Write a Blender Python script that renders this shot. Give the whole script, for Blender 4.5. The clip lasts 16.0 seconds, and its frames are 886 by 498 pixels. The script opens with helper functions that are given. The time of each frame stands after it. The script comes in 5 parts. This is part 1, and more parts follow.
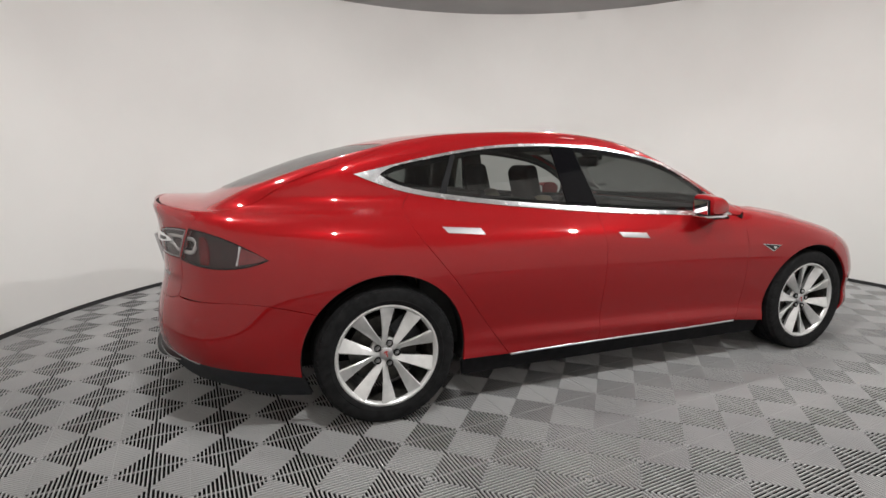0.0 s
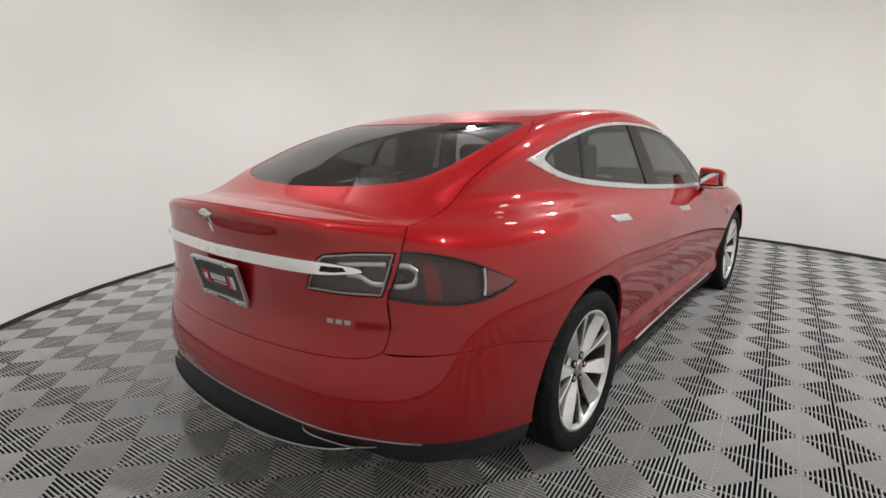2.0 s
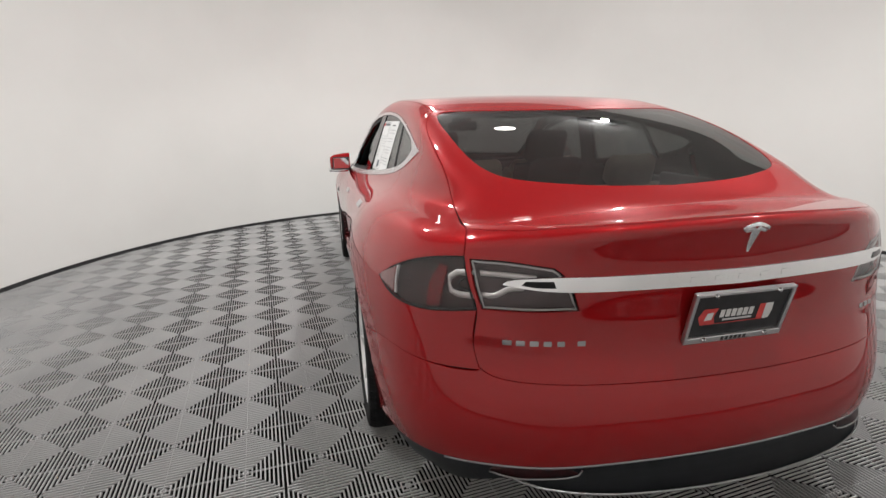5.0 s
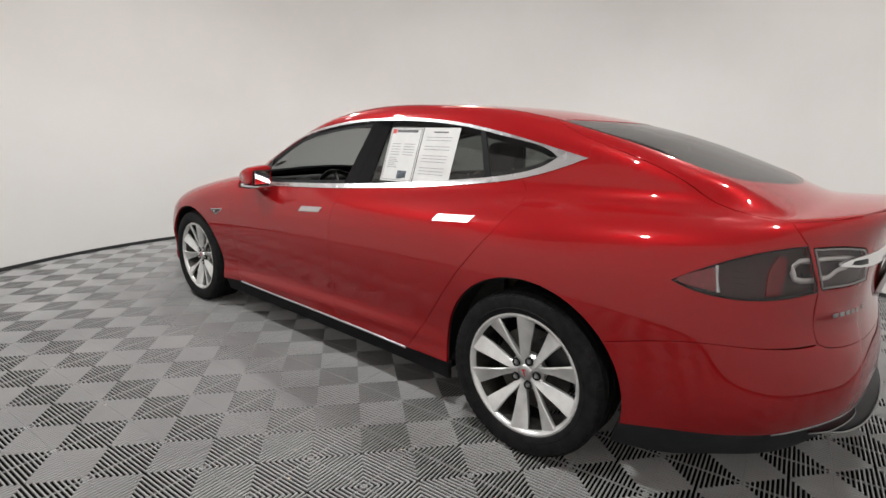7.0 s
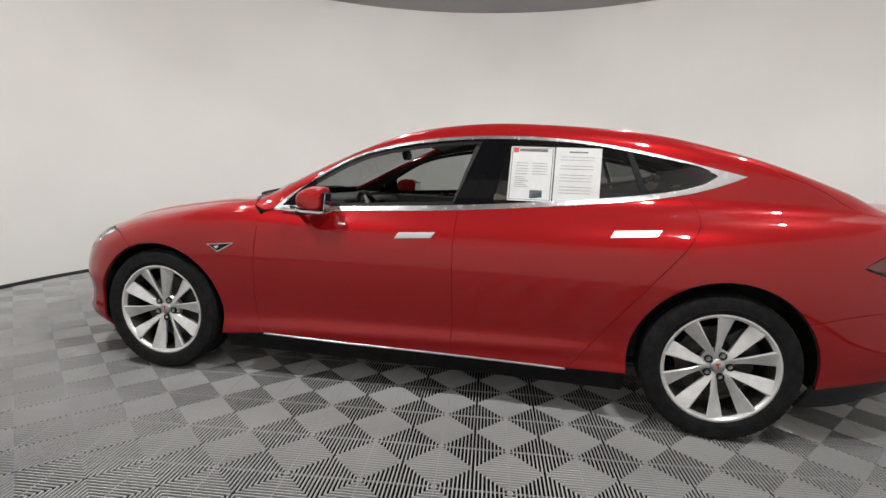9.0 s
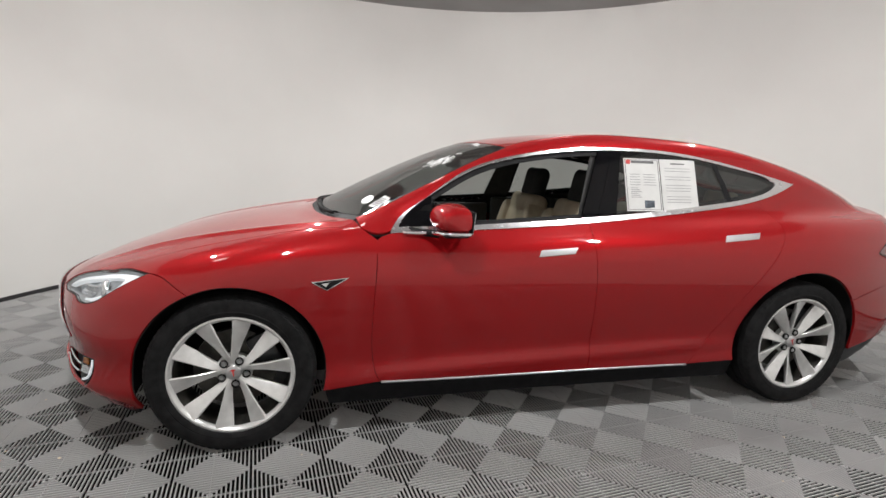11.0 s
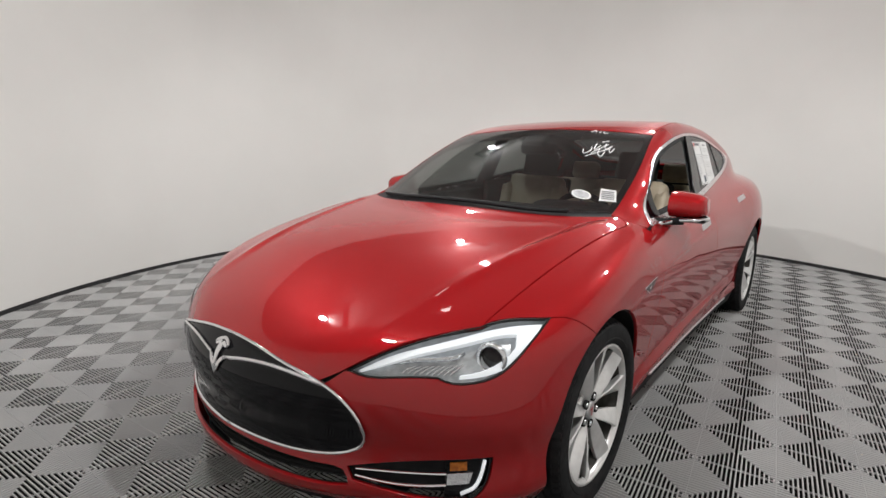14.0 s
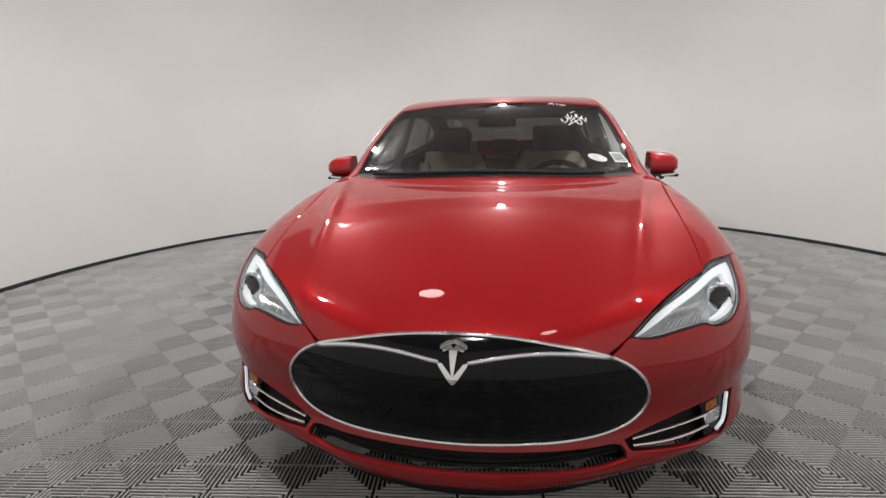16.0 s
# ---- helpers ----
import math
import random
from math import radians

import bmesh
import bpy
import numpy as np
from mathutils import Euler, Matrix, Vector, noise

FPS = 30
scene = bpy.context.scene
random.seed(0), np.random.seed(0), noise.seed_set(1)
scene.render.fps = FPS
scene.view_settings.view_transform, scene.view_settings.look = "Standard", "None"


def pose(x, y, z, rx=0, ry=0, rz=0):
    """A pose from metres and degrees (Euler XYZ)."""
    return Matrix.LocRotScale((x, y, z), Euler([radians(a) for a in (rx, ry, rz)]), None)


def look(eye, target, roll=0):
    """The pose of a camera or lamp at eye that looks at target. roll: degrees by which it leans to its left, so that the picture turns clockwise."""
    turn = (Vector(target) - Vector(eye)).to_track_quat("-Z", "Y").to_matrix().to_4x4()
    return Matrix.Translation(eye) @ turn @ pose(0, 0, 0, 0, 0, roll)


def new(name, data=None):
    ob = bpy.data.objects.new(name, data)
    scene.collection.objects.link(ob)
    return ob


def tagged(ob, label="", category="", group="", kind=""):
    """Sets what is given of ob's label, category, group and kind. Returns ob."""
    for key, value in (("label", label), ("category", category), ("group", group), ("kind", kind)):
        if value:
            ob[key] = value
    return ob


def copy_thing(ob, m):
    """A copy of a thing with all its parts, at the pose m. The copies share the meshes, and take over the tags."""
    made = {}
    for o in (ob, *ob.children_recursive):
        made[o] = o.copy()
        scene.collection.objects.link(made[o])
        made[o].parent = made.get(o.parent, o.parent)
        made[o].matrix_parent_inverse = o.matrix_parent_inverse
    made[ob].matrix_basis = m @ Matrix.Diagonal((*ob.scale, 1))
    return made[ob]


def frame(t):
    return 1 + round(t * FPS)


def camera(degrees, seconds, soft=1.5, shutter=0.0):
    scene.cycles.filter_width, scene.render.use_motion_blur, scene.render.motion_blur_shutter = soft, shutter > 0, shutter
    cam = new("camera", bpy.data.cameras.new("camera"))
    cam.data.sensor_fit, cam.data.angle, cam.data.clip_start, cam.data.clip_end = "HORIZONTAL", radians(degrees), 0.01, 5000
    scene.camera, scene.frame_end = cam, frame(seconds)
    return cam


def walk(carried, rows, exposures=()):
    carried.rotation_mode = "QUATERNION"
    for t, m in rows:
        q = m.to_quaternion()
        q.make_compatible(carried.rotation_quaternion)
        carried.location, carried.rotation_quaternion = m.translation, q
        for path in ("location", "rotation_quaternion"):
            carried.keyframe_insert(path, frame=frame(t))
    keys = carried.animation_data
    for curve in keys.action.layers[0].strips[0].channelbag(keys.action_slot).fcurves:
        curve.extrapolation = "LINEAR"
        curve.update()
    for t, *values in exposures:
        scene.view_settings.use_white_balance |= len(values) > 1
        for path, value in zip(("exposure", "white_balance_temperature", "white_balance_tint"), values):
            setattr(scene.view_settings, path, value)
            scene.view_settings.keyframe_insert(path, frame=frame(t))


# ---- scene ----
from mathutils.geometry import delaunay_2d_cdt

cam = camera(81.8, 16.0)

PATH = [
    (0, (-2.053, -3.275, 1.298), (-1.37, -1.428, 0.953), 0.2),
    (0.5, (-2.488, -2.988, 1.312), (-1.617, -1.224, 0.953), 0.2),
    (1, (-2.876, -2.618, 1.283), (-1.794, -0.975, 0.917), -0.7),
    (1.5, (-3.154, -2.23, 1.295), (-1.869, -0.747, 0.913), -0.8),
    (2, (-3.408, -1.766, 1.321), (-1.901, -0.524, 0.889), -0.4),
    (2.5, (-3.58, -1.353, 1.318), (-1.917, -0.324, 0.901), -0.8),
    (3, (-3.72, -0.881, 1.322), (-1.936, -0.097, 0.874), -1.4),
    (3.5, (-3.774, -0.445, 1.336), (-1.903, 0.084, 0.867), -1.0),
    (4, (-3.806, 0.096, 1.349), (-1.875, 0.284, 0.861), -0.6),
    (4.5, (-3.771, 0.536, 1.35), (-1.832, 0.458, 0.867), -0.5),
    (4.7, (-3.729, 0.761, 1.361), (-1.803, 0.541, 0.87), -0.8),
    (6.8, (-2.646, 2.498, 1.29), (-1.299, 1.085, 0.854), 1.1),
    (7, (-2.486, 2.64, 1.295), (-1.218, 1.155, 0.866), 1.2),
    (7.5, (-2.097, 2.91, 1.286), (-1.022, 1.272, 0.883), 1.5),
    (8, (-1.638, 3.155, 1.297), (-0.806, 1.373, 0.935), 1.8),
    (8.5, (-1.179, 3.319, 1.265), (-0.569, 1.443, 0.934), 1.8),
    (9, (-0.647, 3.402, 1.232), (-0.263, 1.466, 0.905), 2.1),
    (9.2, (-0.467, 3.418, 1.206), (-0.162, 1.465, 0.9), 2.0),
    (11.3, (1.385, 3.063, 1.290), (0.812, 1.19, 0.950), 2.2),
    (11.5, (1.56, 3.003, 1.294), (0.923, 1.139, 0.950), 2.2),
    (12, (1.965, 2.782, 1.305), (1.172, 0.98, 0.951), 1.8),
    (12.5, (2.305, 2.516, 1.339), (1.348, 0.803, 0.957), 1.6),
    (13, (2.634, 2.205, 1.355), (1.471, 0.63, 0.956), 1.3),
    (13.5, (2.886, 1.925, 1.340), (1.550, 0.491, 0.943), 0.9),
    (14, (3.169, 1.556, 1.31), (1.642, 0.329, 0.905), 0.6),
    (14.5, (3.353, 1.238, 1.281), (1.683, 0.22, 0.866), 0.1),
    (15, (3.556, 0.858, 1.274), (1.76, 0.093, 0.84), -0.3),
    (15.5, (3.588, 0.505, 1.234), (1.708, -0.019, 0.794), -1.0),
    (16, (3.639, 0.18, 1.213), (1.712, -0.132, 0.776), -1.2),
]
walk(cam, [(t, look(eye, target, roll)) for t, eye, target, roll in PATH],
     [(0, .02), (3, .07), (4.7, .07), (7, .0), (13, .0), (14.5, -.12), (16, -.12)])

# ---- light: a closed white booth lit by round ceiling lamps, two of them added fill ----
world = bpy.data.worlds.new("booth_air")
scene.world = world
world.use_nodes = True
world.node_tree.nodes["Background"].inputs[0].default_value = (1, 1, 1, 1)
world.node_tree.nodes["Background"].inputs[1].default_value = 0.0
ROOM_X, ROOM_Y, ROOM_R, ROOM_H = 0.0, -0.1, 4.04, 3.33
LAMP_RING, LAMP_TILT = 2.75, 50
LAMPS = {-54: 54, -126: 54, 54: 54, 126: 54, 0: 42, 180: 42}   # turn round the room and watts; 0 and 180 are added fill
for turn, watts in LAMPS.items():
    lamp = bpy.data.lights.new("lamp_and_fill_light", "AREA")
    lamp.shape, lamp.size, lamp.energy, lamp.color = "DISK", .10, watts, (1, .995, .985)
    new("lamp_and_fill_light", lamp).matrix_world = pose(ROOM_X, ROOM_Y, ROOM_H - .06, 0, 0, turn) @ pose(LAMP_RING, 0, 0, 0, LAMP_TILT, 0)
# two dim flush downlights above the bonnet: place in plan and radius of the diffuser
DIM_LIGHTS = [(.95, -.65, .13), (2.65, .85, .13)]

# ---- materials ----
def material(name, color=(.5, .5, .5), rough=.5, metal=0.0, **more):
    m = bpy.data.materials.new(name)
    m.use_nodes = True
    b = m.node_tree.nodes["Principled BSDF"]
    b.inputs["Base Color"].default_value = (*color, 1)
    b.inputs["Roughness"].default_value = rough
    b.inputs["Metallic"].default_value = metal
    for k, v in more.items():
        b.inputs[k.replace("_", " ")].default_value = v
    return m


def noise_node(m, scale, detail=4.0):
    n = m.node_tree.nodes.new("ShaderNodeTexNoise")
    c = m.node_tree.nodes.new("ShaderNodeTexCoord")
    n.inputs["Scale"].default_value, n.inputs["Detail"].default_value = scale, detail
    m.node_tree.links.new(c.outputs["Object"], n.inputs["Vector"])
    return n


def vary(m, scale, low, high, target="Base Color", detail=4.0, between=(.35, .65)):
    """Noise between two colours or values on one input."""
    t = m.node_tree
    n = noise_node(m, scale, detail)
    r = t.nodes.new("ShaderNodeValToRGB")
    for e, at, v in zip(r.color_ramp.elements, between, (low, high)):
        e.position = at
        e.color = (*v, 1) if isinstance(v, tuple) else (v, v, v, 1)
    t.links.new(n.outputs["Fac"], r.inputs["Fac"])
    t.links.new(r.outputs["Color"], t.nodes["Principled BSDF"].inputs[target])
    return m


def bumpy(m, scale, strength, distance=.002, detail=4.0):
    t = m.node_tree
    n = noise_node(m, scale, detail)
    b = t.nodes.new("ShaderNodeBump")
    b.inputs["Strength"].default_value, b.inputs["Distance"].default_value = strength, distance
    t.links.new(n.outputs["Fac"], b.inputs["Height"])
    t.links.new(b.outputs["Normal"], t.nodes["Principled BSDF"].inputs["Normal"])
    return m


def pane(name, tint, gloss=.03, rough=.0, edge=.6):
    """Thin glass: what is behind it, tinted, and a clear reflection."""
    m = bpy.data.materials.new(name)
    m.use_nodes = True
    t = m.node_tree
    t.nodes.clear()
    out = t.nodes.new("ShaderNodeOutputMaterial")
    mix = t.nodes.new("ShaderNodeMixShader")
    see = t.nodes.new("ShaderNodeBsdfTransparent")
    shine = t.nodes.new("ShaderNodeBsdfGlossy")
    face = t.nodes.new("ShaderNodeLayerWeight")
    face.inputs["Blend"].default_value = .5
    power = t.nodes.new("ShaderNodeMath")
    power.operation = "POWER"
    power.inputs[1].default_value = 4.0
    fres = t.nodes.new("ShaderNodeMath")
    fres.operation = "MULTIPLY_ADD"
    fres.inputs[1].default_value, fres.inputs[2].default_value = edge, gloss
    t.links.new(face.outputs["Facing"], power.inputs[0])
    t.links.new(power.outputs[0], fres.inputs[0])
    see.inputs["Color"].default_value = (*tint, 1)
    shine.inputs["Roughness"].default_value = rough
    t.links.new(fres.outputs[0], mix.inputs["Fac"])
    t.links.new(see.outputs["BSDF"], mix.inputs[1])
    t.links.new(shine.outputs["BSDF"], mix.inputs[2])
    t.links.new(mix.outputs["Shader"], out.inputs["Surface"])
    return m


PAINT = material("red_car_paint", (.28, .006, .008), .39, .19, Coat_Weight=1.0, Coat_Roughness=.02, Coat_IOR=1.50, Specular_IOR_Level=0.0)
vary(PAINT, 900, (.255, .005, .007), (.315, .008, .010), detail=2.0)
vary(PAINT, 3, .37, .42, "Roughness")
CHROME = vary(material("chrome", (.82, .82, .83), .07, 1.0), 40, .05, .10, "Roughness")
SATIN = vary(material("satin_metal", (.62, .62, .63), .32, 1.0), 12, .30, .35, "Roughness")
BRIGHT = vary(material("bright_window_trim", (.74, .74, .75), .24, 1.0), 30, .20, .28, "Roughness")
DULL = vary(material("dull_silver_trim", (.34, .34, .345), .36, 1.0), 60, .3, .42, "Roughness")
ALLOY = material("silver_alloy_paint", (.62, .62, .61), .30, .55, Coat_Weight=.6, Coat_Roughness=.12)
vary(ALLOY, 25, (.70, .70, .69), (.80, .80, .79))
# brownish dust, darkened by the shade behind the spokes put into the colour
BARREL = vary(material("shaded_dusty_alloy", (.4, .39, .37), .5, .6), 14, (.035, .033, .03), (.10, .095, .085))
RUBBER = bumpy(vary(material("tyre_rubber", (.009, .009, .010), .8, 0, Specular_IOR_Level=.2), 30, (.006, .006, .0065), (.014, .014, .0145)), 160, .25)
BLACK = bumpy(vary(material("black_plastic", (.007, .007, .008), .6, 0, Specular_IOR_Level=.2), 20, (.004, .004, .005), (.010, .010, .011)), 400, .15, .001)
GREYPLAST = bumpy(vary(material("dark_grey_plastic", (.014, .016, .019), .45), 20, (.011, .012, .014), (.018, .020, .023)), 400, .15, .001)
PIANO = vary(material("gloss_black", (.003, .003, .004), .05, 0, Coat_Weight=0.0, Specular_IOR_Level=.24), 30, .04, .09, "Roughness")
VOID = vary(material("gap_black", (.004, .004, .004), .9), 10, (.003, .003, .003), (.006, .006, .006))
LINING = bumpy(vary(material("dark_interior_trim", (.022, .021, .021), .7), 15, (.016, .016, .016), (.03, .029, .028)), 250, .3)
HEADLINER = bumpy(vary(material("grey_headliner", (.18, .175, .165), .9), 25, (.15, .146, .14), (.21, .2, .19)), 300, .3)
LEATHER = bumpy(vary(material("cream_leather", (.62, .52, .38), .45), 9, (.55, .455, .33), (.68, .58, .43)), 180, .35, .001)
SCREENGLASS = pane("windscreen_glass", (.42, .44, .435), gloss=.15)
TINT = pane("tinted_window_glass", (.34, .36, .35), gloss=.085)
REARTINT = pane("tinted_rear_glass", (.24, .25, .25), gloss=.19)
LENS = pane("clear_lamp_lens", (.90, .91, .91), edge=.4)
SMOKE = pane("smoked_lamp_lens", (.78, .75, .75), gloss=.05, edge=.6)
REDLENS = material("red_lamp_lens", (.30, .008, .012), .10, 0, Coat_Weight=1.0, Coat_Roughness=.02)
vary(REDLENS, 60, (.10, .006, .008), (.13, .008, .010))
SMOKEBACK = vary(material("smoked_lamp_backing", (.085, .062, .066), .3, .2), 60, (.070, .050, .054), (.105, .076, .080))
DARKRED = vary(material("dark_red_reflector", (.034, .009, .010), .35, 0), 60, (.024, .007, .008), (.046, .011, .012))
REFLECT = vary(material("lamp_reflector", (.75, .76, .78), .16, 1.0), 60, .1, .3, "Roughness")
LAMPGREY = vary(material("lamp_housing_grey", (.46, .47, .48), .35, .3), 40, (.38, .39, .40), (.54, .55, .56))
REDBAND = vary(material("deep_red_lamp_band", (.16, .006, .008), .2, 0), 80, (.11, .004, .005), (.21, .008, .010))
AMBER = vary(material("amber_lens", (.4, .12, .01), .15), 80, (.3, .08, .006), (.5, .16, .014))
DRL = material("led_light_guide", (.72, .74, .76), .3, 0, Emission_Color=(.92, .96, 1, 1), Emission_Strength=.42)
PAPER = vary(material("white_paper", (.78, .78, .77), .7), 12, (.60, .60, .59), (.66, .66, .65))
INK = vary(material("grey_print", (.12, .12, .125), .7), 40, (.09, .09, .095), (.16, .16, .165))
FAINTINK = vary(material("pale_print", (.28, .28, .29), .7), 40, (.24, .24, .25), (.32, .32, .33))
BLUEINK = vary(material("blue_print", (.05, .06, .08), .7), 40, (.03, .04, .05), (.12, .14, .17))
REDINK = vary(material("red_print", (.55, .05, .05), .6), 40, (.48, .04, .04), (.62, .07, .06))
CHALK = vary(material("white_marker", (.80, .80, .80), .8), 60, (.7, .7, .7), (.85, .85, .85))
SCREEN = vary(material("dark_screen", (.012, .013, .016), .08), 20, .05, .12, "Roughness")
PLATEBLACK = vary(material("plate_black", (.012, .012, .014), .35), 30, (.009, .009, .010), (.018, .018, .02))
WALLPAINT = bumpy(vary(material("white_wall_paint", (.78, .77, .745), .62), .9, (.765, .755, .73), (.80, .79, .765)), 90, .12, .001)
CEILPAINT = bumpy(vary(material("grey_ceiling_paint", (.34, .34, .336), .8), 1.2, (.32, .32, .316), (.37, .37, .366)), 120, .15, .001)
TRIMBLACK = vary(material("black_base_trim", (.02, .02, .021), .5), 8, (.014, .014, .015), (.03, .03, .031))
TILE = material("grey_floor_tile_plastic", (.30, .30, .30), .48, Specular_IOR_Level=.4)
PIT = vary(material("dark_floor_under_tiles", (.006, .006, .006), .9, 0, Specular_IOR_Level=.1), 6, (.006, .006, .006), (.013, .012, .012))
DIMGLOW = material("dim_downlight_diffuser", (.9, .9, .88), .4, 0, Emission_Color=(1, .98, .94, 1), Emission_Strength=11.0)
PLATEGREY = vary(material("dark_grey_ceiling_plate", (.06, .06, .062), .6), 6, (.05, .05, .052), (.07, .07, .072))
LAMPGLOW = material("lamp_diffuser", (.9, .9, .88), .4, 0, Emission_Color=(1, .98, .94, 1), Emission_Strength=3.0)
LAMPFRAME = vary(material("grey_lamp_ring", (.36, .36, .355), .6), 20, (.34, .34, .335), (.40, .40, .395))


def tile_finish(m):
    """Each tile a little different, with scuffs and dust across several tiles."""
    t = m.node_tree
    b = t.nodes["Principled BSDF"]
    info = t.nodes.new("ShaderNodeObjectInfo")
    geo = t.nodes.new("ShaderNodeNewGeometry")
    n1 = t.nodes.new("ShaderNodeTexNoise")
    n1.inputs["Scale"].default_value, n1.inputs["Detail"].default_value = 1.7, 6
    n2 = t.nodes.new("ShaderNodeTexNoise")
    n2.inputs["Scale"].default_value, n2.inputs["Detail"].default_value = 45, 3
    add = t.nodes.new("ShaderNodeMath")
    add.operation = "MULTIPLY_ADD"
    add.inputs[1].default_value = .12
    r = t.nodes.new("ShaderNodeValToRGB")
    r.color_ramp.elements[0].position, r.color_ramp.elements[1].position = .25, .85
    r.color_ramp.elements[0].color, r.color_ramp.elements[1].color = (.36, .36, .36, 1), (.482, .479, .472, 1)
    t.links.new(geo.outputs["Position"], n1.inputs["Vector"])
    t.links.new(geo.outputs["Position"], n2.inputs["Vector"])
    t.links.new(info.outputs["Random"], add.inputs[0])
    t.links.new(n1.outputs["Fac"], add.inputs[2])
    t.links.new(add.outputs["Value"], r.inputs["Fac"])
    t.links.new(r.outputs["Color"], b.inputs["Base Color"])
    r2 = t.nodes.new("ShaderNodeMapRange")
    r2.inputs["To Min"].default_value, r2.inputs["To Max"].default_value = .36, .6
    t.links.new(n2.outputs["Fac"], r2.inputs["Value"])
    t.links.new(r2.outputs["Result"], b.inputs["Roughness"])


tile_finish(TILE)

# ---- the car's outer skin as a smooth solid: front towards +x, left side towards +y ----
class Curve:
    """Natural cubic spline through a few control points."""
    def __init__(self, *pts):
        pts = sorted(pts)
        self.x = np.array([p[0] for p in pts], float)
        self.y = np.array([p[1] for p in pts], float)
        h = np.diff(self.x)
        n = len(pts)
        a = np.zeros((n, n))
        b = np.zeros(n)
        a[0, 0] = a[-1, -1] = 1
        for i in range(1, n - 1):
            a[i, i - 1:i + 2] = h[i - 1], 2 * (h[i - 1] + h[i]), h[i]
            b[i] = 3 * ((self.y[i + 1] - self.y[i]) / h[i] - (self.y[i] - self.y[i - 1]) / h[i - 1])
        c = np.linalg.solve(a, b)
        self.c, self.h = c, h
        self.b = np.diff(self.y) / h - h * (2 * c[:-1] + c[1:]) / 3
        self.d = np.diff(c) / (3 * h)

    def __call__(self, v):
        v = np.clip(v, self.x[0], self.x[-1])
        i = np.clip(np.searchsorted(self.x, v) - 1, 0, len(self.h) - 1)
        t = v - self.x[i]
        return self.y[i] + t * (self.b[i] + t * (self.c[i] + t * self.d[i]))


DECK = Curve((2.6, .53), (2.44, .62), (2.3, .705), (2.1, .79), (1.8, .885), (1.4, .958), (1.0, .995), (.4, .997), (-.2, 1.008), (-.7, 1.028), (-1.2, 1.045), (-1.6, 1.058), (-1.9, 1.075), (-2.2, 1.09), (-2.45, 1.095), (-2.7, 1.10))
ROOF = Curve((2.2, 0), (1.8, .47), (1.5, .775), (1.25, .937), (1.0, 1.078), (.75, 1.203), (.5, 1.315), (.25, 1.403), (0, 1.45), (-.3, 1.475), (-.6, 1.475), (-.9, 1.464), (-1.2, 1.437), (-1.5, 1.380), (-1.8, 1.300), (-2.05, 1.210), (-2.25, 1.113), (-2.4, .95), (-2.55, .6), (-2.7, 0))
NOSE = Curve((.1, 2.31), (.2, 2.36), (.28, 2.41), (.34, 2.395), (.42, 2.375), (.5, 2.40), (.56, 2.41), (.64, 2.40), (.72, 2.365), (.85, 2.26), (1.0, 2.1), (1.5, 1.6))
TAIL = Curve((.1, -2.38), (.2, -2.43), (.3, -2.505), (.38, -2.556), (.46, -2.575), (.6, -2.56), (.7, -2.535), (.8, -2.525), (.92, -2.535), (1.0, -2.545), (1.06, -2.565), (1.12, -2.59), (1.5, -2.65))
PLAN_F = Curve((0, 0), (.18, .238), (.362, .470), (.533, .730), (.744, .932), (.97, .970), (1.2, .954), (1.45, .945), (1.65, .947), (1.85, .962))
PLAN_R = Curve((0, 0), (.12, .28), (.25, .55), (.36, .685), (.46, .795), (.72, .940), (1.03, .996), (1.25, .968), (1.53, .951), (1.75, .945), (1.95, .947))
TUCK = Curve((.1, -.075), (.2, -.05), (.265, -.033), (.33, -.038), (.40, -.036), (.50, -.021), (.62, -.006), (.73, 0), (.80, -.005), (.86, -.015), (.93, -.038), (1.02, -.084), (1.15, -.21), (1.5, -.55))
CABIN = Curve((1.5, .42), (1.2, .645), (1.0, .735), (.75, .797), (.4, .812), (0, .812), (-.45, .798), (-.9, .780), (-1.3, .772), (-1.58, .764), (-2.0, .71), (-2.4, .585), (-2.8, .46))


def soft_max(a, b, k):
    h = np.maximum(k - np.abs(a - b), 0) / k
    return np.maximum(a, b) + h * h * k / 4


CROWN = Curve((-2.7, .09), (-2.3, .075), (-1.9, .035), (-1.5, .005), (-1.0, 0), (.6, 0), (1.0, .012), (1.5, .05), (2.0, .07), (2.6, .08))
ROUND = Curve((-2.7, .035), (-2.45, .045), (-2.1, .09), (-1.6, .12), (1.4, .12), (1.9, .10), (2.3, .055), (2.6, .05))
BACK_F = Curve((-.238, -.18), (0, 0), (.238, .18), (.470, .362), (.730, .533), (.876, .67), (.932, .744), (1.02, .92))
BACK_R = Curve((-.28, -.12), (0, 0), (.28, .12), (.55, .25), (.685, .36), (.795, .46), (.893, .60), (.940, .72), (1.005, .98))


def kink(c, k=.007):
    """Nought below a crease, rising beyond it."""
    return .5 * (c + np.sqrt(c * c + k * k))


def ease(v):
    v = np.clip(v, 0, 1)
    return v * v * (3 - 2 * v)


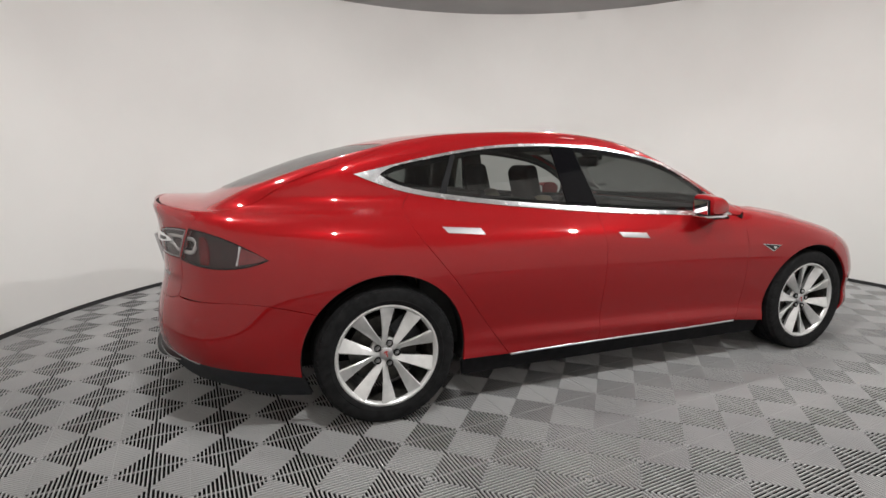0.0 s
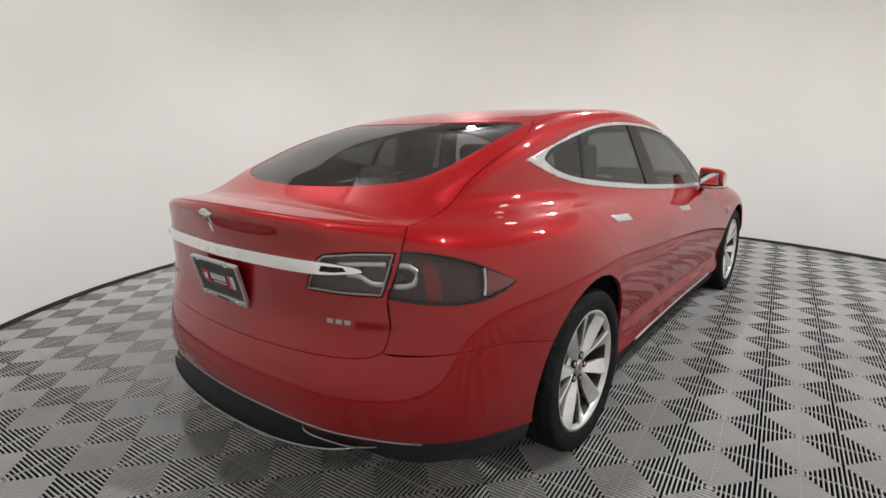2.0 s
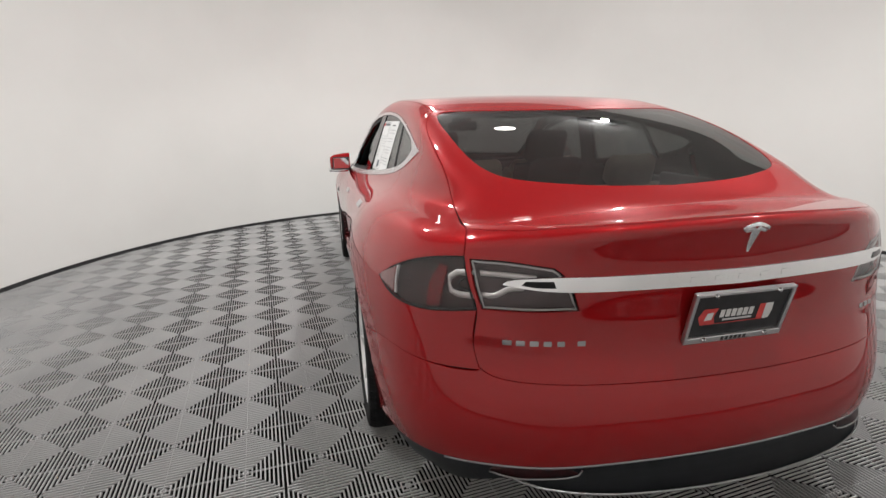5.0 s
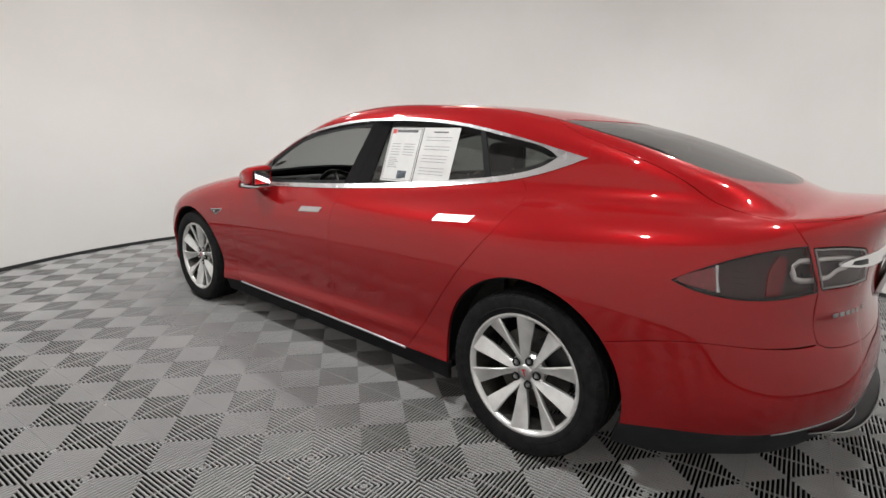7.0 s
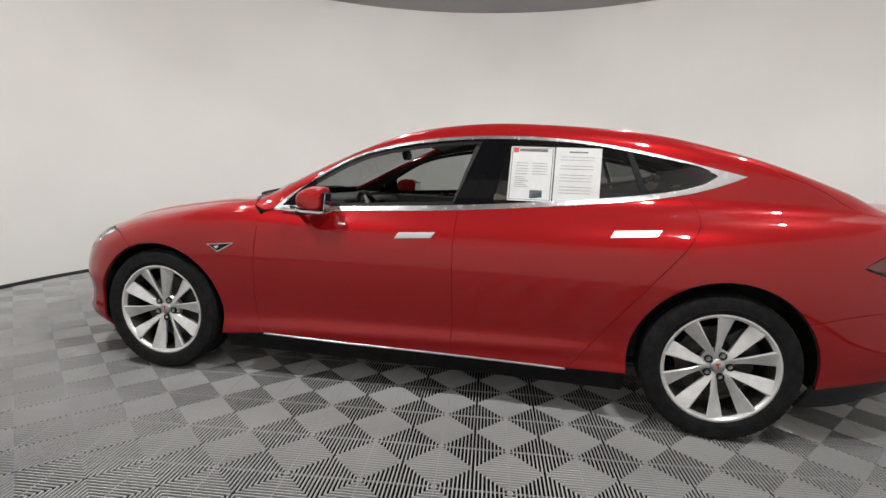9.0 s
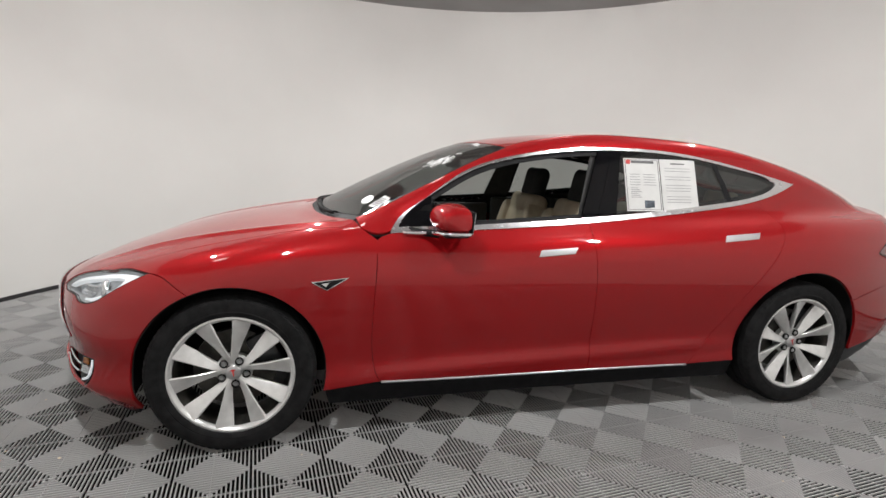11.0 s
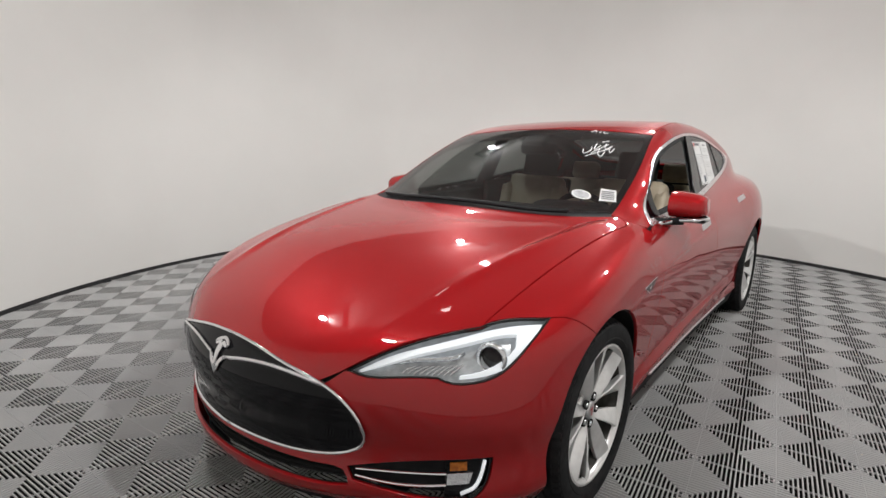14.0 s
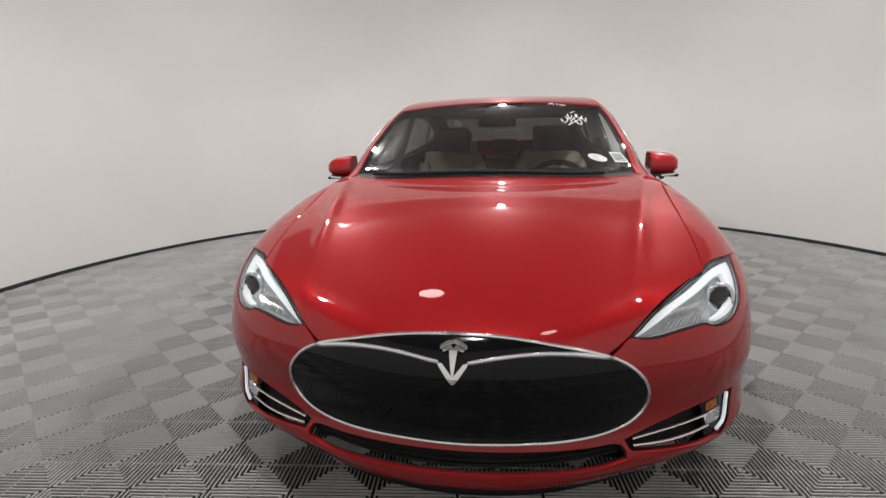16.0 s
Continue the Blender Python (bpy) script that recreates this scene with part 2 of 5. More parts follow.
def bulge(x, z):
    """What the side adds to its plan width at a height."""
    doors = ease((1.25 - x) / .9) * ease((x + 1.35) / .8)
    shoulder = ease((1.4 - x) / .8) * ease((x + 2.1) / .9)
    crease = .016 * np.exp(-((z - .335 + .03 * x) / .04) ** 2) * doors - .15 * (kink(z - .815 + .045 * x) - .02) * shoulder
    return TUCK(z) + crease + .085 * np.exp(-((z - .40) / .2) ** 2) * ease((x - 1.45) / .7) + .03 * np.exp(-((z - .38) / .16) ** 2) * ease((-x - 1.55) / .7)


def end_field(d, ay, t, back):
    """Distance to the rounded end of the plan; d is the way in from the end."""
    t = np.clip(t, -.3, .3)
    plain = np.where(ay < .7 + t, ay / (1 + t / .7), ay - t)
    u = back(plain)
    e = .004
    slope = (back(plain + e) ** 2 - back(plain - e) ** 2) / (2 * e)
    return (u * u - d) / np.sqrt(1 + slope * slope)


def side_width(x, z):
    """Half the body's width below the windows."""
    f = PLAN_F(np.sqrt(np.maximum(NOSE(z) - x, 0)))
    r = PLAN_R(np.sqrt(np.maximum(x - TAIL(z), 0)))
    mid = np.clip((x + .4) / .8, 0, 1)
    mid = mid * mid * (3 - 2 * mid)
    w = f * mid + r * (1 - mid)
    return w + bulge(x, z) * np.clip(w / .7, 0, 1)


def body_field(x, y, z):
    """Negative inside the car, positive outside."""
    ay = np.abs(y)
    e = .004
    w = side_width(x, z)
    slope = (side_width(x + e, z) - side_width(x - e, z)) / (2 * e)
    flank = (np.sqrt(ay * ay + .004) - w) / np.sqrt(1 + np.minimum(slope * slope, 400))
    t = bulge(x, z)
    df, dr = NOSE(z) - x, x - TAIL(z)
    ff, fr = end_field(df, ay, t, BACK_F), end_field(dr, ay, t, BACK_R)
    mf, mr = np.clip((.52 - df) / .36, 0, 1), np.clip((.52 - dr) / .36, 0, 1)
    mf, mr = mf * mf * (3 - 2 * mf), mr * mr * (3 - 2 * mr)
    side = flank * (1 - mf) * (1 - mr) + ff * mf + fr * mr
    fade = np.clip((x - .95) / .15, 0, 1) * np.clip((2.28 - x) / .4, 0, 1)
    ridge = (.10 * kink(ay - .75 + .215 * (x - 1.0), .007) - .005 - .008 * np.exp(-((ay - .75 + .215 * (x - 1.0)) / .03) ** 2)) * fade
    top = (z - DECK(x) + CROWN(x) * ay ** 2 + ridge) * .96
    k = ROUND(x)
    low = soft_max(side, top, k)
    sweep = np.tanh((x + .6) / .5)
    sweep = np.where(sweep > 0, .30, .17) * sweep
    roof = (z - ROOF(x + sweep * ay ** 2) + .05 * ay ** 2) * .9
    wall = (ay - CABIN(x) - .008 + .332 * (z - 1.0) + .10 * (z - 1.2) ** 2) * .94
    cab = np.maximum(soft_max(roof, wall, .065), .80 - z)
    return -soft_max(-low, -cab, .07)


def normals_of(p):
    e = .0015
    g = np.stack([body_field(*(p + d).T) - body_field(*(p - d).T) for d in np.eye(3) * e], 1)
    return g / np.linalg.norm(g, axis=1, keepdims=True)


def cast(start, way, far):
    """Where rays that begin inside the skin leave it."""
    lo, hi = np.zeros(len(start)), np.full(len(start), float(far))
    for _ in range(19):
        m = (lo + hi) / 2
        out = body_field(*(start + way * m[:, None]).T) > 0
        hi, lo = np.where(out, m, hi), np.where(out, lo, m)
    return start + way * ((lo + hi) / 2)[:, None]


S0, S1 = -1.3, 1.0   # the spine from which the belt round the car is seen


def belt(q):
    """Points (s, z) of the belt round the car: s is x along the left side, and turns about the spine's ends."""
    q = np.asarray(q, float)
    s, z = q[:, 0], q[:, 1]
    base = np.clip(s, S0, S1)
    a = s - base
    return cast(np.stack([base, 0 * s, z], 1), np.stack([np.sin(a), np.cos(a), 0 * s], 1), 1.9)


def top(q):
    """Points (x, y) seen from above."""
    q = np.asarray(q, float)
    low = np.where(q[:, 0] < -2.0, .965, .5)
    return cast(np.stack([q[:, 0], q[:, 1], low], 1), np.tile([0., 0., 1.], (len(q), 1)), 1.2)

# ---- mesh helpers ----
def link_mesh(name, verts, faces, mat, parent=None, label="", smooth=True, normals=None, mats=None, slots=None):
    me = bpy.data.meshes.new(name)
    me.from_pydata([tuple(map(float, v)) for v in verts], [], [tuple(map(int, f)) for f in faces])
    for m in (mats or [mat]):
        me.materials.append(m)
    if slots is not None:
        me.polygons.foreach_set("material_index", slots)
    me.polygons.foreach_set("use_smooth", [smooth] * len(me.polygons))
    me.update()
    if normals is not None:
        me.normals_split_custom_set_from_vertices([tuple(map(float, n)) for n in normals])
    ob = new(name, me)
    if parent is not None:
        ob.parent = parent
    if label:
        ob["label"] = label
    return ob


def part(name, bm, mat, parent=None, label="", smooth=False, angle=None):
    """Links a bmesh as one mesh object under a thing or a part."""
    bmesh.ops.recalc_face_normals(bm, faces=bm.faces)
    if angle is not None:
        for f in bm.faces:
            f.smooth = True
        for e in bm.edges:
            e.smooth = len(e.link_faces) == 2 and e.calc_face_angle(0) < radians(angle)
    else:
        for f in bm.faces:
            f.smooth = smooth
    me = bpy.data.meshes.new(name)
    bm.to_mesh(me)
    bm.free()
    me.materials.append(mat)
    ob = new(name, me)
    if parent is not None:
        ob.parent = parent
    if label:
        ob["label"] = label
    return ob


def box(size, m=None, bevel=0.0, segments=2):
    bm = bmesh.new()
    bmesh.ops.create_cube(bm, size=1)
    bmesh.ops.scale(bm, verts=bm.verts, vec=size)
    if bevel:
        bmesh.ops.bevel(bm, geom=bm.edges[:], offset=bevel, segments=segments, affect="EDGES", profile=.5)
    if m is not None:
        bmesh.ops.transform(bm, matrix=m, verts=bm.verts)
    return bm


def lathe(profile, segments=48, m=None, closed=False):
    """Turns (radius, height) round the y axis."""
    bm = bmesh.new()
    rings = []
    for r, h in profile:
        rings.append([bm.verts.new((r * math.cos(2 * math.pi * i / segments), h, r * math.sin(2 * math.pi * i / segments))) for i in range(segments)])
    pairs = list(zip(rings, rings[1:])) + ([(rings[-1], rings[0])] if closed else [])
    for a, b in pairs:
        for i in range(segments):
            j = (i + 1) % segments
            bm.faces.new((a[i], a[j], b[j], b[i]))
    if m is not None:
        bmesh.ops.transform(bm, matrix=m, verts=bm.verts)
    return bm


def tube(points, radius, sides=8, flat=1.0, up=(0, 0, 1)):
    """A bar along points; flat squeezes it across the direction up."""
    bm = bmesh.new()
    pts = [Vector(p) for p in points]
    rings = []
    for i, p in enumerate(pts):
        d = (pts[min(i + 1, len(pts) - 1)] - pts[max(i - 1, 0)]).normalized()
        a = d.cross(Vector(up)).normalized()
        b = a.cross(d).normalized()
        r = radius[i] if isinstance(radius, (list, tuple)) else radius
        rings.append([bm.verts.new(p + a * (r * flat * math.cos(2 * math.pi * k / sides)) + b * (r * math.sin(2 * math.pi * k / sides))) for k in range(sides)])
    for a, b in zip(rings, rings[1:]):
        for k in range(sides):
            bm.faces.new((a[k], a[(k + 1) % sides], b[(k + 1) % sides], b[k]))
    bm.faces.new(rings[0][::-1])
    bm.faces.new(rings[-1])
    return bm


def arc(pts, step=.03):
    """A smooth line through a few points, densely sampled, both ends included."""
    p = np.array(pts, float)
    if len(p) == 2:
        n = max(1, int(np.ceil(np.linalg.norm(p[1] - p[0]) / step)))
        return [tuple(p[0] + (p[1] - p[0]) * i / n) for i in range(n + 1)]
    t = np.concatenate([[0], np.cumsum(np.sqrt(np.linalg.norm(np.diff(p, axis=0), axis=1)))])
    cs = [Curve(*zip(t, p[:, k])) for k in range(p.shape[1])]
    out = []
    for i in range(len(p) - 1):
        n = max(1, int(np.ceil(np.linalg.norm(p[i + 1] - p[i]) / step)))
        for j in range(n):
            v = t[i] + (t[i + 1] - t[i]) * j / n
            out.append(tuple(float(c(v)) for c in cs))
    return out + [tuple(p[-1])]


def outline(*arcs):
    """Joins lines end to end into one closed outline."""
    out = []
    for a in arcs:
        for q in a:
            if not out or math.dist(out[-1], q) > .0006:
                out.append(q)
    while math.dist(out[0], out[-1]) < .0006:
        out.pop()
    return out


def within(poly, pts):
    poly, pts = np.asarray(poly, float), np.asarray(pts, float)
    x, y = pts[:, 0], pts[:, 1]
    res = np.zeros(len(pts), bool)
    x0, y0 = poly[:, 0], poly[:, 1]
    x1, y1 = np.roll(x0, -1), np.roll(y0, -1)
    for a, b, c, d in zip(x0, y0, x1, y1):
        if b != d:
            res ^= ((b > y) != (d > y)) & (x < (c - a) * (y - b) / (d - b) + a)
    return res


def inset(loop, g):
    """Moves a closed outline inwards by g."""
    p = np.asarray(loop, float)
    d = np.roll(p, -1, 0) - np.roll(p, 1, 0)
    area = np.sum(p[:, 0] * np.roll(p[:, 1], -1) - np.roll(p[:, 0], -1) * p[:, 1])
    n = np.stack([-d[:, 1], d[:, 0]], 1) * (1 if area > 0 else -1)
    return p + n / np.maximum(np.linalg.norm(n, axis=1, keepdims=True), 1e-9) * g


def panel(name, dom, outer, mat, parent, off=0.0, holes=(), step=.022, gap=.0018, thick=.014, flange=True, mirror=False, label="", shift=None):
    """A sheet of the car's skin inside an outline, its edges turned in, with a dark flange that closes the gap to its neighbours."""
    loops = [inset(outer, gap)] + [inset(h, -gap) for h in holes]
    flat, edges = [], []
    for lp in loops:
        k = len(flat)
        flat += [tuple(q) for q in lp]
        edges += [(k + i, k + (i + 1) % len(lp)) for i in range(len(lp))]
    rim_n = len(flat)
    lo, hi = np.min(loops[0], 0), np.max(loops[0], 0)
    gx, gy = np.meshgrid(np.arange(lo[0], hi[0], step), np.arange(lo[1], hi[1], step * .87))
    gx = gx + (np.arange(gx.shape[0]) % 2)[:, None] * step / 2
    grid = np.stack([gx.ravel(), gy.ravel()], 1)
    ok = within(loops[0], grid)
    for h in loops[1:]:
        ok &= ~within(h, grid)
    grid = grid[ok]
    rim = np.array(flat)
    if len(grid):
        near = np.array([np.min(np.sum((rim - q) ** 2, 1)) for q in grid])
        grid = grid[near > (.6 * step) ** 2]
    flat += [tuple(q) for q in grid]
    got = delaunay_2d_cdt([Vector(q) for q in flat], edges, [], 0, 1e-7)
    v2 = np.array([tuple(v) for v in got[0]])
    tris = np.array([f for f in got[2] if len(f) == 3])
    mid = v2[tris].mean(1)
    ok = within(loops[0], mid)
    for h in loops[1:]:
        ok &= ~within(h, mid)
    tris = tris[ok]
    p = dom(v2)
    n = normals_of(p)
    p = p + n * off
    if shift is not None:
        p = shift(p, n)
    w = np.cross(p[tris[:, 1]] - p[tris[:, 0]], p[tris[:, 2]] - p[tris[:, 0]])
    turn = np.sum(w * n[tris].mean(1), 1) < 0
    tris[turn] = tris[turn][:, ::-1]
    verts, norms, faces = list(p), list(n), [tuple(t) for t in tris]
    slots = [0] * len(faces)
    count = {}
    for t in tris:
        for a, b in ((t[0], t[1]), (t[1], t[2]), (t[2], t[0])):
            count[(a, b)] = 1
    side = [(a, b) for a, b in count if (b, a) not in count]
    at = {}
    for a, b in side:
        d = np.cross(p[b] - p[a], n[a])
        at.setdefault(a, []).append(d)
        at.setdefault(b, []).append(d)
    ring = {}
    for a, ds in at.items():
        o = np.sum(ds, 0)
        o = o / max(np.linalg.norm(o), 1e-9)
        e = min(.0012, thick * .3)
        ring[a] = len(verts)
        verts += [p[a] + o * e * .6 - n[a] * e, p[a] + o * e * .6 - n[a] * thick, p[a] + o * .0065 - n[a] * thick]
        bend = o + n[a] * .6
        norms += [bend / np.linalg.norm(bend), o, n[a]]
    for a, b in side:
        i, j = ring[a], ring[b]
        faces += [(a, i, j, b), (i, i + 1, j + 1, j)]
        slots += [0, 0]
        if flange:
            faces.append((i + 1, i + 2, j + 2, j + 1))
            slots.append(1)
    verts, norms = np.array(verts), np.array(norms)
    if mirror:
        verts, norms = verts * [1, -1, 1], norms * [1, -1, 1]
        faces = [f[::-1] for f in faces]
    return link_mesh(name, verts, faces, mat, parent, label, True, norms, [mat, VOID], slots)


def to_belt(p):
    """Belt coordinates of points on the skin."""
    out = []
    for x, y, z in np.atleast_2d(p):
        if x > S1:
            out.append((S1 + math.atan2(x - S1, y), z))
        elif x < S0:
            out.append((S0 - math.atan2(S0 - x, y), z))
        else:
            out.append((x, z))
    return out


def from_side(pts):
    """Side-view points (x, z) of the left side, in belt coordinates."""
    q = np.asarray(pts, float)
    start = np.stack([q[:, 0], 0 * q[:, 0], q[:, 1]], 1)
    return to_belt(cast(start, np.tile([0., 1., 0.], (len(q), 1)), 1.4))


def from_top(pts):
    """Points (x, y) seen from above, in belt coordinates."""
    return to_belt(top(pts))


def on_skin(dom, pts, off=0.0, mirror=False):
    p = dom(pts)
    p = p + normals_of(p) * off
    return p * [1, -1, 1] if mirror else p


def flip(bm):
    """Mirrors a bmesh to the other side of the car."""
    bmesh.ops.scale(bm, verts=bm.verts, vec=(1, -1, 1))
    bmesh.ops.reverse_faces(bm, faces=bm.faces)
    return bm


FRONT, REAR = S1 + math.pi / 2, S0 - math.pi / 2   # belt coordinate of the car's middle, in front and behind


def both(half, centre):
    """Completes a left half outline, given from its first to its last point on the middle line."""
    return half + [(2 * centre - s, z) for s, z in half[::-1]]

# ---- the booth ----
def ring_wall(r0, r1, z0, z1, n=192):
    bm = bmesh.new()
    rows = []
    for r, z in ((r0, z0), (r0, z1), (r1, z1), (r1, z0)):
        rows.append([bm.verts.new((ROOM_X + r * math.cos(2 * math.pi * i / n), ROOM_Y + r * math.sin(2 * math.pi * i / n), z)) for i in range(n)])
    for k in range(4):
        a, b = rows[k], rows[(k + 1) % 4]
        for i in range(n):
            j = (i + 1) % n
            bm.faces.new((a[i], a[j], b[j], b[i]))
    return bm


def disc(r, z0, z1, n=128):
    bm = bmesh.new()
    bmesh.ops.create_cone(bm, cap_ends=True, radius1=r, radius2=r, depth=z1 - z0, segments=n)
    bmesh.ops.translate(bm, verts=bm.verts, vec=(ROOM_X, ROOM_Y, (z0 + z1) / 2))
    return bm


wall = part("wall_round", ring_wall(ROOM_R, ROOM_R + .12, -.07, ROOM_H), WALLPAINT, angle=30)
tagged(wall, "smooth white painted curved booth wall with faint smudges", "wall", kind="structure")
base_trim = part("baseboard", ring_wall(ROOM_R - .012, ROOM_R - .001, -.04, .032), TRIMBLACK, angle=30)
tagged(base_trim, "low black rubber strip along the foot of the wall", "baseboard", kind="structure")
ceiling = part("ceiling", disc(ROOM_R + .12, ROOM_H + .001, ROOM_H + .12), CEILPAINT)
tagged(ceiling, "flat matt grey painted ceiling above the booth", "ceiling", kind="structure")
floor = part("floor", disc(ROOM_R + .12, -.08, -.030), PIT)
tagged(floor, "floor of interlocking ribbed grey plastic tiles over dark base", "floor", kind="structure")


def ceiling_light(turn):
    """A round tilted ceiling spot in a square dark plate."""
    at = pose(ROOM_X, ROOM_Y, ROOM_H, 0, 0, turn) @ pose(LAMP_RING, 0, 0)
    thing = tagged(new("ceiling_light"), "round tilted spot lamp in a square dark ceiling plate, switched on, two of six added as fill", "lamp", "ceiling lamps")
    thing.matrix_world = at
    part("plate", box((.58, .58, .012), pose(0, 0, -.007), .004), PLATEGREY, thing)
    drum = pose(0, 0, -.06, 0, LAMP_TILT, 0) @ pose(0, 0, .006, 90)
    part("drum", lathe([(.053, -.002), (.058, -.003), (.060, .0), (.060, .05), (.053, .05)], 40, drum, True), LAMPFRAME, thing, angle=40)
    part("diffuser", lathe([(.0005, .003), (.053, .003)], 40, drum), LAMPGLOW, thing)
    return thing


# the spots at 0 and 180 are additions that brighten the car's nose and tail
first_lamp = ceiling_light(0)
for turn in (-54, -126, 54, 126, 180):
    copy_thing(first_lamp, pose(ROOM_X, ROOM_Y, ROOM_H, 0, 0, turn) @ pose(LAMP_RING, 0, 0))



def downlight(x, y, r):
    """A round flat lamp flush with the ceiling."""
    thing = tagged(new("downlight"), "round dim white downlight flush with the grey ceiling", "lamp", "downlights")
    thing.matrix_world = pose(x, y, ROOM_H)
    part("rim", lathe([(r, .0), (r + .016, .0), (r + .014, -.012), (r, -.014)], 40, pose(0, 0, 0, 90), True), LAMPFRAME, thing, angle=40)
    part("diffuser", lathe([(.0005, .0), (r, .0)], 40, pose(0, 0, -.008, 90)), DIMGLOW, thing)
    return thing


for x, y, r in DIM_LIGHTS:
    downlight(x, y, r)

# ---- the car ----
car = tagged(new("car"), "parked glossy red five-door electric saloon on tiled floor", "car")

# lines that neighbouring panels share
EDGE = Curve((.95, .722), (.66, .71), (.4, .675), (.19, .64), (-.3, .617), (-.8, .607), (-1.34, .585))       # roof and windscreen side
WIN_UP = [(.80, .965), (.74, 1.035), (.651, 1.094), (.5, 1.197), (.323, 1.283), (-.033, 1.361), (-.352, 1.386), (-.652, 1.384), (-.938, 1.357), (-1.209, 1.308), (-1.46, 1.251), (-1.578, 1.223)]
WIN_LOW = [(-1.578, 1.223), (-1.47, 1.178), (-1.33, 1.134), (-1.116, 1.093), (-.694, 1.044), (-.216, 1.003), (.10, .983), (.43, .968), (.80, .955)]
GAP_F = [(.80, .955), (.862, .93), (.868, .86), (.875, .74), (.886, .54), (.872, .33), (.845, .272)]
GAP_B = [(-.207, 1.002), (-.205, .85), (-.212, .55), (-.212, .265)]
GAP_R = [(-1.30, 1.128), (-1.348, 1.06), (-1.345, 1.0), (-1.288, .902), (-1.136, .712), (-.97, .49), (-.80, .262)]
HOOD_SIDE = [(2.322, .388), (2.268, .467), (2.15, .578), (1.97, .742), (1.8, .757), (1.55, .770), (1.3, .787), (1.12, .808), (1.0, .812), (.955, .765)]
HATCH = [(-1.345, .583), (-1.446, .635), (-1.575, .662), (-1.745, .672), (-1.949, .675), (-2.15, .69), (-2.285, .70)]
LIP = [(-2.285, .70), (-2.385, .60), (-2.468, .45), (-2.518, .25), (-2.533, 0)]
GLASS_R = [(-1.50, 0), (-1.46, .30), (-1.40, .50), (-1.41, .575), (-1.67, .606), (-1.93, .585), (-2.06, .535), (-2.125, .445), (-2.195, .23), (-2.222, 0)]
ARCH_F, ARCH_R, AXLE_Z = .392, .412, .35


def arch(cx, r, a0, a1, n=36):
    return [(cx + r * math.cos(a0 + (a1 - a0) * i / n), AXLE_Z + r * math.sin(a0 + (a1 - a0) * i / n)) for i in range(n + 1)]


def mirrored(pts):
    return [(x, -y) for x, y in pts[::-1]]


def pair(name, outer, mat, parent=None, right_parent=None, dom=belt, **kw):
    return (panel(name, dom, outer, mat, parent or car, **kw), panel(name, dom, outer, mat, right_parent or parent or car, mirror=True, **kw))


side = from_side
A = lambda pts: side(arc(pts))

# doors
front_doors = pair("front_door", outline(A(GAP_F), A([(.845, .272), (.3, .263), (-.212, .265)]), A(GAP_B[::-1]), A([(-.207, 1.002), (.10, .983), (.43, .968), (.80, .955)])), PAINT, label="red front door with flush chrome handle")
rear_doors = pair("rear_door", outline(A(GAP_B), A([(-.212, .265), (-.80, .262)]), A(GAP_R[::-1]), A([(-1.30, 1.128), (-1.116, 1.093), (-.694, 1.044), (-.207, 1.002)])), PAINT, label="red rear door with flush chrome handle")

# roof rails and A pillars
rail_up = [(x, float(EDGE(x))) for x in np.linspace(.95, -1.34, 40)]
rail = outline(A(WIN_UP), from_top(arc([(-1.578, .662), (-1.446, .635), (-1.345, .583)])), from_top(rail_up[::-1]), A([(.93, .975), (.86, .955), (.80, .965)]))
pair("roof_rail", rail, PAINT)

# front wings
a0, a1 = math.acos((1.635 - 1.48) / ARCH_F), math.pi + .27
HEAD_TOP = [(1.735, .789), (1.806, .793), (1.87, .790), (1.92, .780), (1.985, .766), (2.067, .742), (2.147, .705), (2.208, .660)]
HEAD_LOW = [(2.208, .660), (2.162, .648), (2.078, .657), (2.012, .660)]
HEAD_LOW2 = [(2.012, .660), (1.979, .645), (1.913, .650), (1.868, .672), (1.822, .715), (1.776, .757), (1.735, .789)]
wing_line = [(1.735, .789), (1.67, .778), to_belt(on_skin(belt, from_side([arch(1.48, ARCH_F, a0, a1)[0]])))[0]]
hood_belt = from_top(arc(HOOD_SIDE[3:]))
head_cut = min(range(len(arc(HEAD_TOP))), key=lambda i: math.dist(arc(HEAD_TOP)[i], hood_belt[0]))
wing = outline(A(GAP_F[1:]), A([(.845, .272), (1.09, .245)]), side(arch(1.48, ARCH_F, a0, a1)[::-1]), arc(wing_line[::-1]), arc(HEAD_TOP)[:head_cut], hood_belt, A([(.93, .975), (.862, .93)]))
pair("front_wing", wing, PAINT)

# quarter panels
SEAM = [(-1.80, .642), (-2.0, .656), (-2.15, .664), (-2.305, .672)]
TAIL_OUT_LOW = [(-2.296, .842), (-2.177, .820), (-2.09, .815), (-2.007, .828), (-1.952, .853)]
TAIL_OUT_UP = [(-1.952, .853), (-2.011, .893), (-2.10, .942), (-2.191, .974), (-2.262, .986)]
LID_SIDE = [(-2.262, .986), (-2.280, .90), (-2.296, .842), (-2.290, .75), (-2.305, .68)]
ra = math.acos((-1.812 + 1.48) / ARCH_R)
arch_pt = from_side([arch(-1.48, ARCH_R, ra, 0)[0]])[0]
